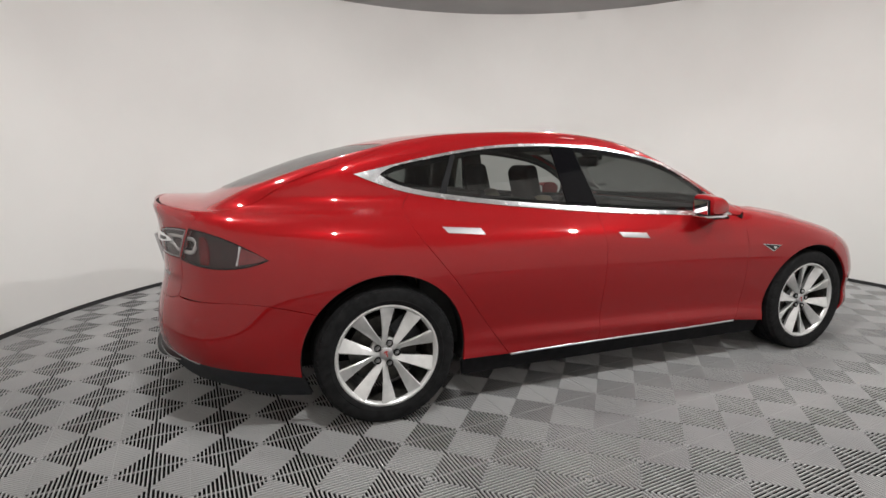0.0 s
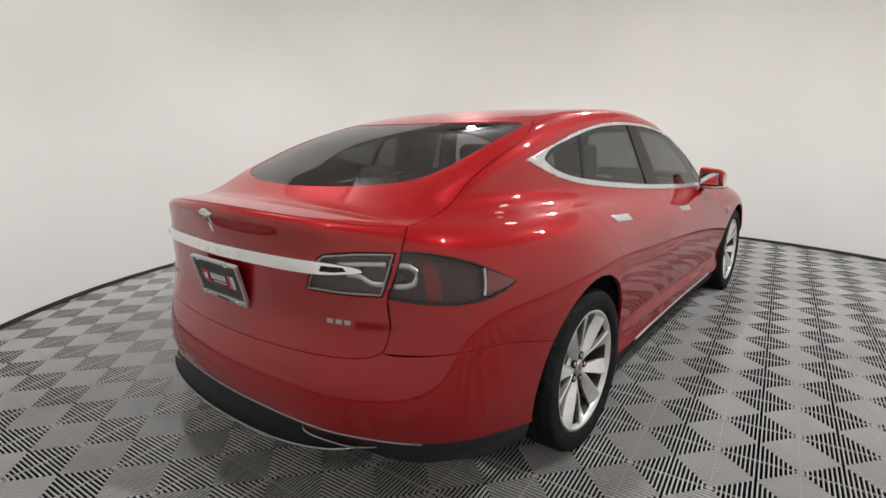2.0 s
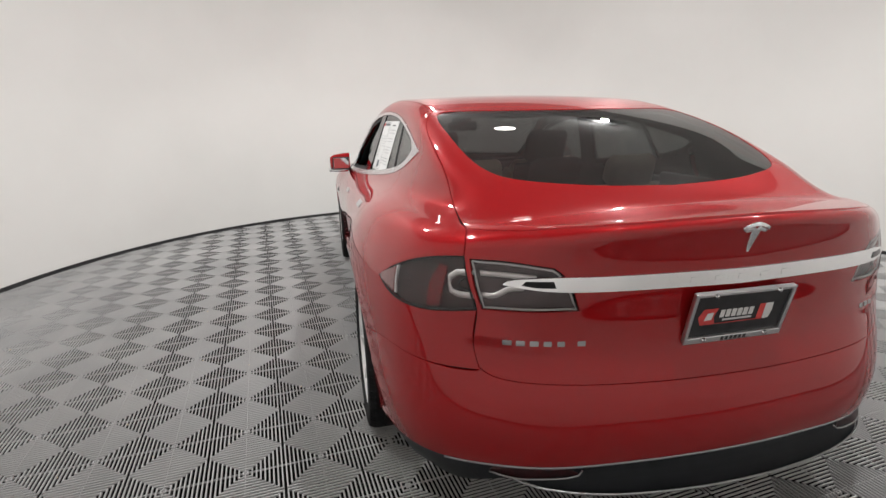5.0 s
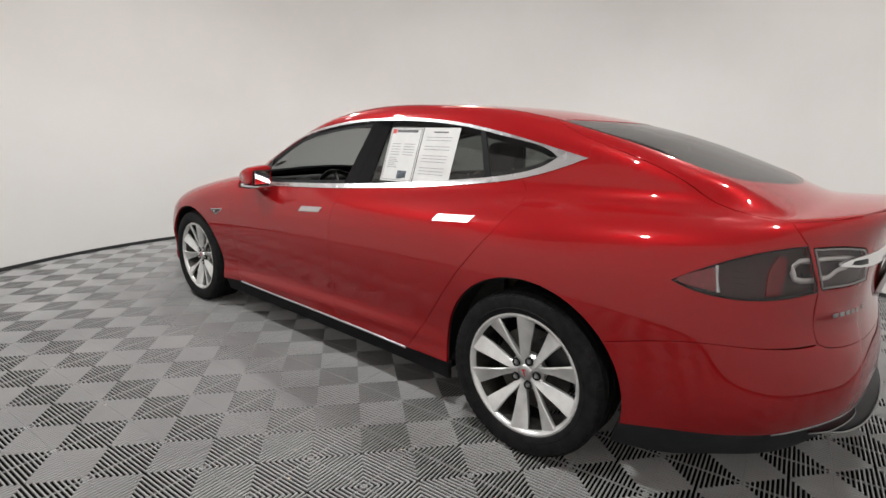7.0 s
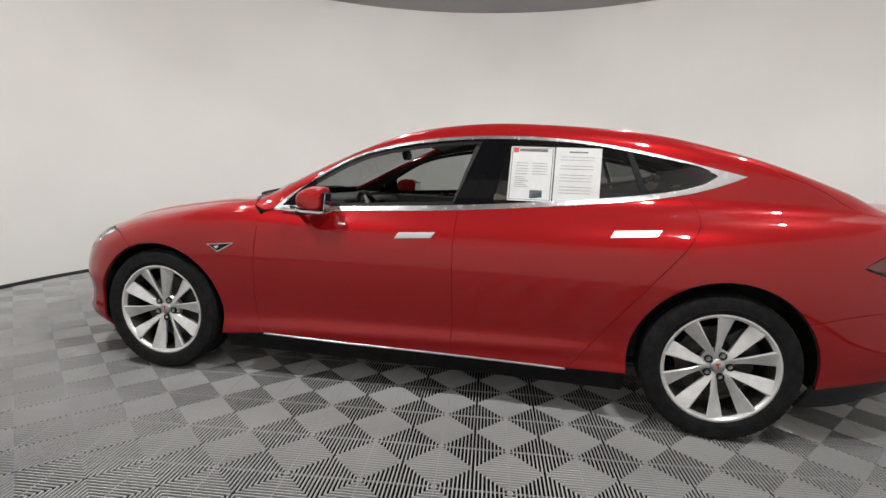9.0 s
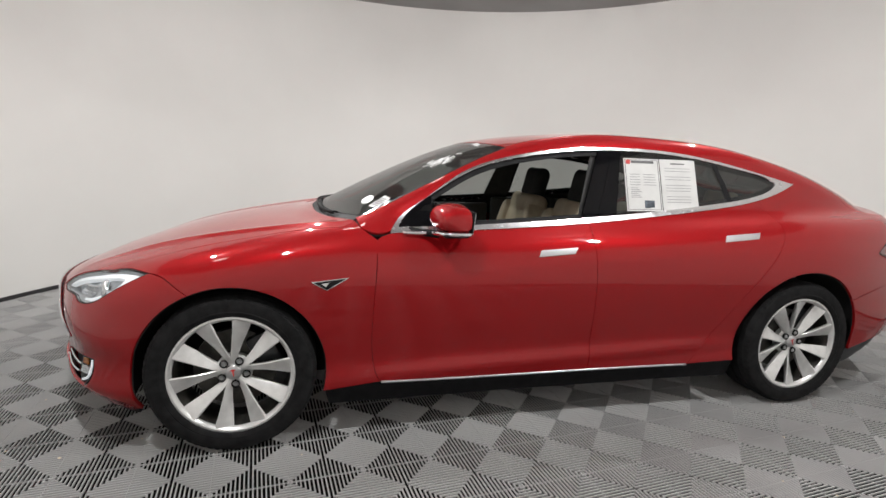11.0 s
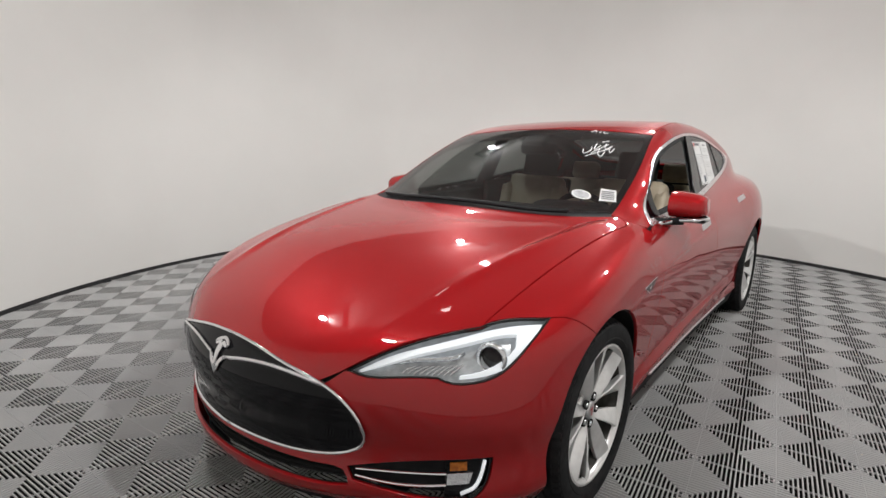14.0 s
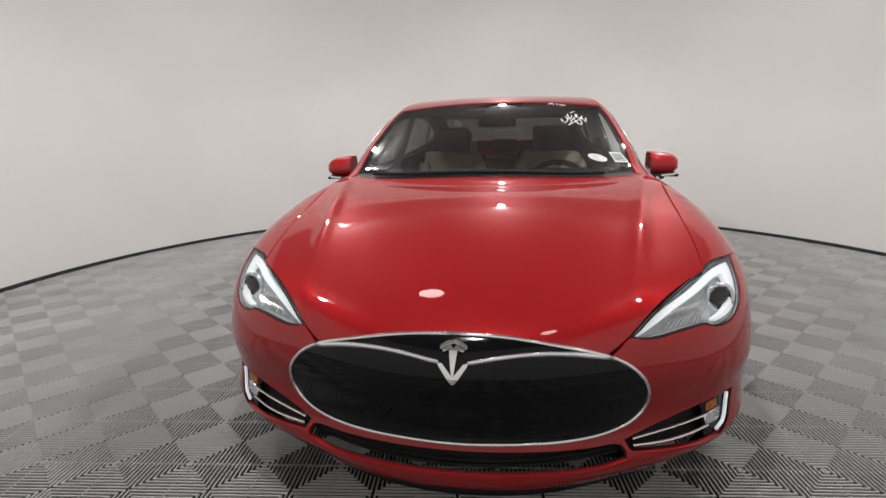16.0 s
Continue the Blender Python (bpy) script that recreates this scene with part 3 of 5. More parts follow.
quarter = outline(A(WIN_LOW[:3] + [(-1.30, 1.128)]), A(GAP_R), A([(-.80, .262), (-1.06, .272)]), side(arch(-1.48, ARCH_R, -.19, ra)), arc([arch_pt] + SEAM[1:]), arc(LID_SIDE[2:][::-1]), arc(TAIL_OUT_LOW), arc(TAIL_OUT_UP), from_top(arc(HATCH[2:]))[::-1])
pair("quarter_panel", quarter, PAINT)

# rear bumper, across
LID_LOW = [(-2.305, .68), (-2.335, .660), (-2.44, .650), (-2.58, .645), (-2.72, .642), (REAR, .642)]
BUMP_LOW = [(-1.863, .288), (-1.97, .316), (-2.114, .348), (-2.279, .376), (-2.392, .393), (-2.588, .408), (REAR, .413)]
half = outline(arc(BUMP_LOW[::-1]), side(arch(-1.48, ARCH_R, math.pi + .151, ra)), arc([arch_pt] + SEAM[1:] + [(-2.305, .68)]), arc(LID_LOW))
panel("rear_bumper", belt, both(half, REAR), PAINT, car)
# boot lid: rear face, upper part with the window opening, and the window
lip_belt = from_top(arc(LIP))
half = outline(lip_belt[::-1], arc(LID_SIDE), arc(LID_LOW))
TAIL_IN = outline(arc([(-2.276, .980), (-2.361, .982), (-2.455, .971)]), arc([(-2.455, .971), (-2.480, .945), (-2.510, .853)]), arc([(-2.510, .853), (-2.413, .848), (-2.308, .846)]), arc([(-2.308, .846), (-2.292, .90), (-2.276, .980)]))
tail_in_r = [(2 * REAR - s, z) for s, z in TAIL_IN]
lid = panel("tailgate", belt, both(half, REAR), PAINT, car, holes=[TAIL_IN, tail_in_r], label="red tailgate with chrome bar and badges")
glass_r = arc(GLASS_R)
roof_end = [(-1.44, 0), (-1.425, .15), (-1.38, .31), (-1.345, .583)]
half = outline(arc(roof_end), arc(HATCH), arc(LIP))
panel("upper_tailgate", top, half + mirrored(half)[1:-1], PAINT, lid, holes=[glass_r + mirrored(glass_r)[1:-1]])
rear_glass = panel("rear_window", top, glass_r + mirrored(glass_r)[1:-1], REARTINT, lid, off=-.002, gap=.001, thick=.005, flange=False, label="dark tinted rear window")
# roof
SCREEN_TOP = [(.19, .64), (.212, .466), (.24, .2), (.246, 0)]
half = outline(arc(SCREEN_TOP[::-1]), [(x, float(EDGE(x))) for x in np.linspace(.19, -1.34, 30)], arc(roof_end[::-1]))
roof = panel("roof", top, half + mirrored(half)[1:-1], PAINT, car)
# windscreen
SCREEN_LOW = [(1.105, 0), (1.09, .28), (1.03, .52), (.935, .705)]
half = outline(arc(SCREEN_LOW), [(x, float(EDGE(x))) for x in np.linspace(.93, .19, 20)], arc(SCREEN_TOP))
windscreen = panel("windscreen", top, half + mirrored(half)[1:-1], SCREENGLASS, car, off=-.002, gap=.001, thick=.005, flange=False, label="clear windscreen with white marker writing")
# black edge print round the windscreen
inner = inset(half + mirrored(half)[1:-1], .028)
panel("screen_border", top, half + mirrored(half)[1:-1], BLACK, windscreen, off=-.008, holes=[[tuple(q) for q in inner]], gap=.0, thick=.002, flange=False)
# cowl
half = outline(arc([(1.15, 0), (1.135, .3), (1.075, .55), (.97, .745)]), [(.935, .705)], arc(SCREEN_LOW[::-1]))
panel("cowl", top, half + mirrored(half)[1:-1], BLACK, car, off=-.006, gap=.0, label="black plastic cowl below the windscreen")
# bonnet
half = outline(arc([(2.375, 0), (2.362, .2), (2.322, .388)]), arc(HOOD_SIDE[:4]), arc(HOOD_SIDE[3:]), arc([(.955, .765), (1.075, .565), (1.138, .3), (1.153, 0)]))
bonnet = panel("bonnet", top, half + mirrored(half)[1:-1], PAINT, car)

# front bumper with its openings
hood_nose = from_top(arc([(2.375, 0), (2.362, .2), (2.322, .388), (2.268, .467)]))
intake_half = outline(arc([(FRONT, .300), (2.40, .296), (2.275, .288), (2.21, .300)]), arc([(2.21, .300), (2.225, .340), (2.28, .347), (2.41, .352), (FRONT, .354)]))
INTAKE = both(intake_half, FRONT)
SLOT = outline(arc([(2.20, .318), (2.10, .300), (1.995, .284), (1.933, .284)]), arc([(1.933, .284), (1.900, .335), (1.889, .416)]), arc([(1.889, .416), (1.99, .408), (2.10, .386), (2.215, .352)]), arc([(2.215, .352), (2.20, .318)]))
BOTTOM_F = [(1.80, .192), (2.0, .190), (2.28, .212), (2.45, .232), (FRONT, .238)]
half = outline(arc(BOTTOM_F[::-1]), side(arch(1.48, ARCH_F, -.38, a0)), arc(wing_line[::-1]), arc(HEAD_LOW2[::-1]), arc(HEAD_LOW[::-1]), hood_nose[::-1])
slot_r = [(2 * FRONT - s, z) for s, z in SLOT]
front_bumper = panel("front_bumper", belt, both(half, FRONT), PAINT, car, holes=[INTAKE, SLOT, slot_r], step=.028, label="red front bumper with dark air intakes")


def grow(loop, g):
    return [tuple(q) for q in inset(loop, -g)]


panel("lower_intake", belt, grow(INTAKE, .012), VOID, front_bumper, off=-.05, thick=.002, flange=False, label="black mesh lower air intake")
for k in range(3):
    z = .312 + .014 * k
    part("intake_slat", tube(on_skin(belt, [(2.225 + (2 * FRONT - 4.45) * i / 40, z + .004) for i in range(41)], -.03), .0035, 6), VOID, front_bumper)
for m in (False, True):
    panel("fog_recess", belt, grow(SLOT, .01), BLACK, front_bumper, off=-.04, thick=.002, flange=False, mirror=m)
    for dz in (.0, .032):
        line = arc([(2.195, .332 + dz * .55), (2.10, .325 + dz), (1.99, .334 + dz)])
        part("chrome_bar", tube(on_skin(belt, line, -.004, m), .0042, 8), CHROME, front_bumper)
    FOG = outline(arc([(1.995, .288), (1.94, .288)]), arc([(1.94, .288), (1.908, .335), (1.896, .412)]), arc([(1.896, .412), (1.995, .404)]), arc([(1.995, .404), (1.995, .288)]))
    fog = panel("fog_lamp", belt, FOG, PIANO, front_bumper, off=-.014, mirror=m, flange=False, label="fog lamp with amber top and clear lower lens")
    panel("amber_lamp", belt, outline(arc([(1.982, .372), (1.945, .374)]), arc([(1.945, .374), (1.945, .397)]), arc([(1.945, .397), (1.982, .394)]), arc([(1.982, .394), (1.982, .372)])), AMBER, fog, off=-.009, gap=.0, mirror=m, flange=False, step=.02)
    panel("clear_lamp", belt, outline(arc([(1.988, .332), (1.940, .336)]), arc([(1.940, .336), (1.932, .366)]), arc([(1.932, .366), (1.988, .362)]), arc([(1.988, .362), (1.988, .332)])), REFLECT, fog, off=-.009, gap=.0, mirror=m, flange=False, step=.02)
    part("chrome_edge", tube(on_skin(belt, arc([(1.945, .287), (1.912, .320), (1.893, .414)]), -.004, m), .0035, 8), PIANO, fog)
    part("light_strip", tube(on_skin(belt, arc([(1.958, .308), (1.932, .322), (1.916, .352), (1.906, .404)]), -.006, m), .0055, 8), DRL, fog, smooth=True)

# front lip below the bumper
half = outline(arc([(FRONT, .165), (2.45, .162), (2.28, .15), (2.0, .14), (1.82, .15)]), arc(BOTTOM_F))
panel("front_lip", belt, both(half, FRONT), BLACK, car, off=-.012, gap=-.002, label="black plastic lip under the front bumper")

# grille: gloss black nose piece with chrome rim, wing and badge
g_up = [(2.150, .475), (2.160, .525), (2.20, .585), (2.26, .628), (2.34, .655), (2.45, .676), (FRONT, .682)]
g_low = [(FRONT, .372), (2.45, .374), (2.34, .374), (2.255, .380), (2.195, .398), (2.16, .43), (2.150, .475)]
g_low, g_up = ([(FRONT - (FRONT - s) * .96, z) for s, z in g] for g in (g_low, g_up))
half = outline(arc(g_low), arc(g_up))
gr = both(half, FRONT)
grille = panel("nose_panel", belt, gr, PIANO, car, off=.006, flange=False, step=.03, label="gloss black oval nose panel with chrome rim")
rim_pts = [(s, z) for s, z in gr]
rim3 = on_skin(belt, inset(rim_pts, .003), .008)
bm = tube(list(rim3) + [rim3[0]], .0058, 8, 1.0)
part("chrome_rim", bm, CHROME, grille, smooth=True)
for m in (False, True):
    part("chrome_wing", tube(on_skin(belt, arc([(FRONT - .028, .622), (2.44, .640), (2.34, .637), (2.262, .618)]), .010, m), .0075, 8, .6), CHROME, grille, smooth=True)


def badge(points, dom, off, height, mat, parent, name="badge", mirror=False):
    """A flat raised badge whose outline is given in belt coordinates."""
    return panel(name, dom, outline(*[arc([a, b], .012) for a, b in zip(points, points[1:] + points[:1])]), mat, parent, off=off, gap=0, thick=height, flange=False, step=.012, mirror=mirror)


def crest(c, top_z, low_z, h, off, height, mat, parent):
    """A crest of two pieces: a bowed cap band over a tapering stem."""
    H = top_z - low_z
    cap = lambda x: top_z - .15 * H * (x / h) ** 2
    xs = np.linspace(-h, h, 9)
    band = [(c + x, cap(x)) for x in xs] + [(c + x * .97, cap(x) - .085 * H) for x in xs[::-1]]
    b = badge(band, belt, off, height, mat, parent)
    stem = [(c - .84 * h, cap(.84 * h) - .13 * H), (c - .40 * h, cap(.4 * h) - .125 * H), (c - .24 * h, top_z - .12 * H), (c, top_z - .22 * H), (c + .24 * h, top_z - .12 * H), (c + .40 * h, cap(.4 * h) - .125 * H), (c + .84 * h, cap(.84 * h) - .13 * H),
            (c + .72 * h, cap(.72 * h) - .22 * H), (c + .30 * h, top_z - .245 * H), (c + .05 * h, low_z), (c - .05 * h, low_z), (c - .30 * h, top_z - .245 * H), (c - .72 * h, cap(.72 * h) - .22 * H)]
    badge(stem, belt, off, height, mat, parent)
    return b


c = FRONT
crest(c, .666, .592, .026, .016, .007, CHROME, grille)
badge([(c - .030, .622), (c - .020, .620), (c, .590), (c + .020, .620), (c + .030, .622), (c + .004, .574), (c, .570), (c - .004, .574)], belt, .013, .006, CHROME, grille)

# rear lower: diffuser with silver lines
half = outline(arc([(REAR, .318), (-2.66, .319), (-2.56, .323), (-2.46, .334), (-2.385, .346), (-2.28, .290), (-2.16, .236), (-2.02, .186), (-1.85, .168)]), arc(BUMP_LOW))


def blade(p, n):
    """The diffuser stands out towards its lower edge, most in the middle."""
    y = np.abs(p[:, 1])
    drop = np.clip(.413 - .06 * y ** 2 - p[:, 2], 0, .12)
    fade = np.clip((.80 - y) / .25, 0, 1)
    flat_n = n * [1, 1, 0]
    flat_n = flat_n / np.maximum(np.linalg.norm(flat_n, axis=1), 1e-6)[:, None]
    return p + flat_n * (drop * fade * 1.05)[:, None]


diffuser = panel("diffuser", belt, both(half, REAR), GREYPLAST, car, off=-.014, gap=-.002, shift=blade, label="dark grey rear diffuser with silver trim lines")
line = arc([(-2.22, .360), (-2.285, .371), (-2.392, .387), (-2.588, .402), (REAR, .407)])
part("silver_line", tube(on_skin(belt, both(line, REAR), -.003), .0046, 8), DULL, diffuser, smooth=True)
line = arc([(-2.385, .347), (-2.46, .336), (-2.56, .325), (-2.66, .321), (REAR, .320)])
lower = belt(both(line, REAR))
part("silver_line", tube(blade(lower - normals_of(lower) * .010, normals_of(lower)), .0036, 8), DULL, diffuser, smooth=True)
for m in (False, True):
    pts = [(-2.33, .352), (-2.34, .364), (-2.40, .378), (-2.50, .386), (-2.52, .376), (-2.44, .364), (-2.39, .354)]
    panel("reflector", belt, outline(*[arc([a, b], .012) for a, b in zip(pts, pts[1:] + pts[:1])]), DARKRED, diffuser, off=-.010, gap=0, thick=.004, flange=False, step=.012, mirror=m, shift=blade, label="dark red rear reflector")
    rim_line = belt(arc([(-2.53, .386), (-2.52, .374), (-2.44, .361), (-2.39, .351), (-2.33, .350)]))
    bm = tube(blade(rim_line - normals_of(rim_line) * .009, normals_of(rim_line)), .0028, 6)
    part("reflector_rim", flip(bm) if m else bm, DULL, diffuser, smooth=True)

# sills
sill = outline(A([(1.085, .247), (.845, .266), (.3, .257), (-.212, .259), (-.80, .256), (-1.075, .268)]), A([(-1.075, .268), (-1.06, .175)]), A([(-1.06, .175), (0, .165), (1.07, .165)]), A([(1.07, .165), (1.085, .247)]))
for s_ob, m in zip(pair("sill", sill, BLACK, off=-.012, gap=-.003, label="black plastic sill with silver strip"), (False, True)):
    part("silver_strip", tube(on_skin(belt, side(arc([(.84, .270), (.3, .261), (-.212, .262), (-.79, .259)])), .0, m), .0065, 8), SATIN, s_ob, smooth=True)

# windows: chrome frame, panes and pillars
dlo = outline(side(arc(WIN_UP)), side(arc(WIN_LOW)))
UP2 = [(0.76, 0.988), (0.697, 1.056), (0.51, 1.182), (0.329, 1.27), (-0.033, 1.345), (-0.352, 1.371), (-0.652, 1.369), (-0.938, 1.343), (-1.209, 1.295), (-1.38, 1.258), (-1.447, 1.222)]
LOW2 = [(-1.447, 1.222), (-1.40, 1.188), (-1.30, 1.153), (-1.116, 1.119), (-.694, 1.070), (-.216, 1.028), (.10, 1.008), (.43, .990), (.760, .979)]
inner = outline(side(arc(UP2)), side(arc(LOW2)))
for m in (False, True):
    panel("window_frame", belt, dlo, BRIGHT, car, off=.004, holes=[inner], gap=.0008, thick=.012, flange=False, mirror=m, step=.02, label="chrome window surround")


def up2(x):
    return float(Curve(*UP2)(x))


def low2(x):
    return float(Curve(*LOW2)(x))


def cutout(x0t, x0b, x1t, x1b):
    """Window region between two slanting lines (top x, bottom x); x0 in front."""
    t = [(x, up2(x)) for x in np.linspace(x0t, x1t, 14)]
    b = [(x, low2(x)) for x in np.linspace(x1b, x0b, 14)]
    return outline(side(t), side(arc([t[-1], b[0]])), side(b), side(arc([b[-1], t[0]])))


front_win = cutout(.70, .70, -.30, -.17)
pillar_a = cutout(-.305, -.175, -.385, -.265)
pillar_b = cutout(-.387, -.267, -.44, -.375)
rear_win = cutout(-.445, -.38, -1.02, -1.10)
divider = cutout(-1.023, -1.103, -1.05, -1.135)
quarter_win = cutout(-1.054, -1.139, -1.436, -1.438)
for m in (False, True):
    i = int(m)
    if m:
        g = panel("window_pane", belt, front_win, TINT, front_doors[i], off=-.005, gap=.0, thick=.004, flange=False, mirror=m, label="closed clear front window")
    panel("pillar_trim", belt, pillar_a, PIANO, front_doors[i], off=-.001, gap=.0, flange=False, mirror=m)
    panel("pillar_trim", belt, pillar_b, PIANO, rear_doors[i], off=-.001, gap=.0, flange=False, mirror=m)
    g = panel("window_pane", belt, rear_win, TINT, rear_doors[i], off=-.005, gap=.0, thick=.004, flange=False, mirror=m, label="tinted rear window")
    panel("window_divider", belt, divider, BLACK, rear_doors[i], off=-.003, gap=.0, flange=False, mirror=m)
    g = panel("quarter_window", belt, quarter_win, TINT, car, off=-.005, gap=.0, thick=.004, flange=False, mirror=m, label="tinted rear quarter window")
    # black rubber inside the frame
    ring = [tuple(q) for q in inset(inner, .023)]
    panel("window_seal", belt, inner, BLACK, car, off=-.010, holes=[ring], gap=.0, thick=.003, flange=False, mirror=m)

# ---- lamps, badges and fittings on the skin ----
HEAD = outline(arc(HEAD_TOP), arc(HEAD_LOW), arc(HEAD_LOW2))
TAIL_OUT = outline(arc(TAIL_OUT_LOW), arc(TAIL_OUT_UP), arc(LID_SIDE[:3]))
for m in (False, True):
    head = panel("headlamp", belt, grow(HEAD, .004), LAMPGREY, car, off=-.055, thick=.002, flange=False, mirror=m, label="headlamp with lit white light band and round projector")
    # dark surround wall between the skin and the housing
    edge_out, edge_in = on_skin(belt, HEAD, -.003, m), on_skin(belt, HEAD, -.057, m)
    n = len(HEAD)
    link_mesh("lamp_wall", list(edge_out) + list(edge_in), [(i, (i + 1) % n, n + (i + 1) % n, n + i) for i in range(n)], LAMPGREY, head)
    lens = panel("lamp_lens", belt, HEAD, LENS, head, off=-.001, gap=.002, thick=.004, flange=False, mirror=m)
    lens.visible_shadow = False
    part("lamp_seal", tube(list(on_skin(belt, inset(HEAD, .002), -.004, m)) + [on_skin(belt, inset(HEAD, .002), -.004, m)[0]], .0028, 6), VOID, head)
    # light band: along the upper edge, then down the outer end
    band_top = arc([(2.190, .664), (2.130, .707), (2.06, .735), (1.98, .757), (1.92, .772), (1.86, .781), (1.81, .784), (1.755, .782)])
    band_low = arc([(1.755, .782), (1.806, .728), (1.85, .688), (1.905, .664), (1.965, .657)])
    back_low = arc([(1.962, .666), (1.915, .676), (1.868, .702), (1.830, .738), (1.826, .764)])
    back_top = arc([(1.826, .766), (1.87, .766), (1.92, .757), (1.98, .743), (2.06, .721), (2.12, .695), (2.186, .660)])
    panel("light_band", belt, outline(band_top, band_low, back_low, back_top), DRL, head, off=-.018, thick=.02, gap=0, flange=False, mirror=m, step=.015)
    at = on_skin(belt, [(1.885, .722)], -.045, m)[0]
    nrm = normals_of(on_skin(belt, [(1.90, .715)], 0))[0] * ([1, -1, 1] if m else [1, 1, 1])
    aim = Vector((.93, nrm[1] * .35, .05)).normalized()
    turn = Matrix.Translation(at) @ Vector((0, 1, 0)).rotation_difference(aim).to_matrix().to_4x4()
    part("projector_ring", lathe([(.036, 0), (.047, .004), (.049, .016), (.045, .026), (.037, .024), (.034, .008)], 32, turn, True), REFLECT, head, smooth=True)
    part("projector_lens", lathe([(.0005, .026), (.012, .0245), (.022, .020), (.030, .013), (.035, .004)], 28, turn), PIANO, head, smooth=True)
    for k in range(9):
        s = 1.985 + .014 * k
        part("lamp_rib", tube(on_skin(belt, [(s, .668), (s - .012, .684), (s - .03, .702 - .0008 * k)], -.047, m), .0022, 5), REFLECT, head)
    part("inner_bowl", tube(on_skin(belt, arc([(2.12, .700), (2.05, .715), (1.975, .722), (1.955, .735)]), -.040, m), .008, 8, .5), REFLECT, head, smooth=True)

    tail = panel("tail_lamp", belt, grow(TAIL_OUT, .002), DARKRED, car, off=-.022, thick=.002, flange=False, mirror=m, label="smoked tail lamp with red end and grey light loops")
    lens = panel("lamp_lens", belt, TAIL_OUT, SMOKE, tail, off=.0, gap=.002, thick=.004, flange=False, mirror=m)
    lens.visible_shadow = False
    part("lamp_seal", tube(list(on_skin(belt, inset(TAIL_OUT, .001), -.002, m)) + [on_skin(belt, inset(TAIL_OUT, .001), -.002, m)[0]], .003, 6), VOID, tail)
    panel("red_reflector", belt, outline(arc([(-2.050, .834), (-1.985, .845)]), arc([(-1.985, .845), (-1.962, .856), (-1.99, .878), (-2.048, .908)]), arc([(-2.048, .908), (-2.050, .834)])), REDLENS, tail, off=.0015, gap=0, flange=False, mirror=m, step=.02)
    part("silver_line", tube(on_skin(belt, [(-2.056, .832), (-2.052, .87), (-2.054, .915)], -.004, m), .0055, 6), SATIN, tail)
    panel("red_band", belt, outline(arc([(-2.20, .832), (-2.165, .828)]), arc([(-2.165, .828), (-2.170, .90), (-2.195, .955)]), arc([(-2.195, .955), (-2.215, .95)]), arc([(-2.215, .95), (-2.20, .832)])), REDBAND, tail, off=-.014, gap=0, flange=False, mirror=m, step=.02)
    for k in range(3):
        part("lamp_mark", tube(on_skin(belt, [(-2.115, .862 + .018 * k), (-2.085, .864 + .018 * k)], -.010, m), .002, 5), GREYPLAST, tail)
    loop = arc([(-2.283, .940), (-2.245, .940), (-2.228, .925), (-2.232, .885), (-2.25, .878), (-2.29, .878)])
    part("light_loop", tube(on_skin(belt, loop, -.012, m), .0095, 8, .5), ALLOY, tail, smooth=True)
    loop = arc([(-2.287, .924), (-2.262, .924), (-2.25, .915), (-2.252, .897), (-2.292, .895)])
    part("light_loop", tube(on_skin(belt, loop, -.014, m), .004, 6, .6), BLACK, tail, smooth=True)

    inner = panel("inner_tail_lamp", belt, grow(TAIL_IN, .002), SMOKEBACK, lid, off=-.022, thick=.002, flange=False, mirror=m, label="smoked inner tail lamp with chrome edge")
    lens = panel("lamp_lens", belt, TAIL_IN, SMOKE, inner, off=.0, gap=.002, thick=.004, flange=False, mirror=m)
    lens.visible_shadow = False
    rim3 = on_skin(belt, inset(TAIL_IN, .007), -.003, m)
    part("chrome_edge", tube(list(rim3) + [rim3[0]], .0028, 6), SATIN, inner)
    loop = arc([(-2.30, .944), (-2.36, .945), (-2.42, .940)])
    part("light_loop", tube(on_skin(belt, loop, -.010, m), .0085, 8, .5), ALLOY, inner, smooth=True)
    loop = arc([(-2.305, .885), (-2.335, .886), (-2.36, .905), (-2.395, .912)])
    part("light_loop", tube(on_skin(belt, loop, -.010, m), .0085, 8, .5), ALLOY, inner, smooth=True)

# chrome bar across the tailgate
half = outline(arc([(REAR, .909), (-2.72, .911), (-2.52, .910), (-2.42, .913), (-2.352, .922)]), arc([(-2.352, .922), (-2.36, .930), (-2.43, .945), (-2.52, .950), (-2.72, .952), (REAR, .951)]))
bar = panel("chrome_bar", belt, both(half, REAR), CHROME, lid, off=.010, thick=.014, gap=0, flange=False, step=.018, label="polished chrome bar between the tail lamps")
for k in range(5):
    s = REAR - .115 + .0575 * k
    badge([(s - .012, .924), (s + .012, .924), (s + .012, .937), (s - .012, .937)], belt, .0112, .0016, CHROME, bar, "raised_mark")
for m in (False, True):
    badge([(-2.392, .924), (-2.40, .935), (-2.455, .938), (-2.46, .921), (-2.42, .920)], belt, .0112, .002, PIANO, bar, "black_inset", m)

# badge on the tailgate and the two model marks as plain bars
c = REAR
crest(c, 1.080, .998, .031, .006, .007, CHROME, lid)
for k, w in enumerate((.024, .022, .022, .020, .018)):
    s = -2.354 - .0285 * k
    badge([(s, .753), (s - w * .8, .753), (s - w * .8, .766), (s, .766)], belt, .002, .003, DULL, lid, "model_mark")
badge([(-2.510, .753), (-2.526, .753), (-2.526, .766), (-2.510, .766)], belt, .002, .003, DULL, lid, "model_mark")
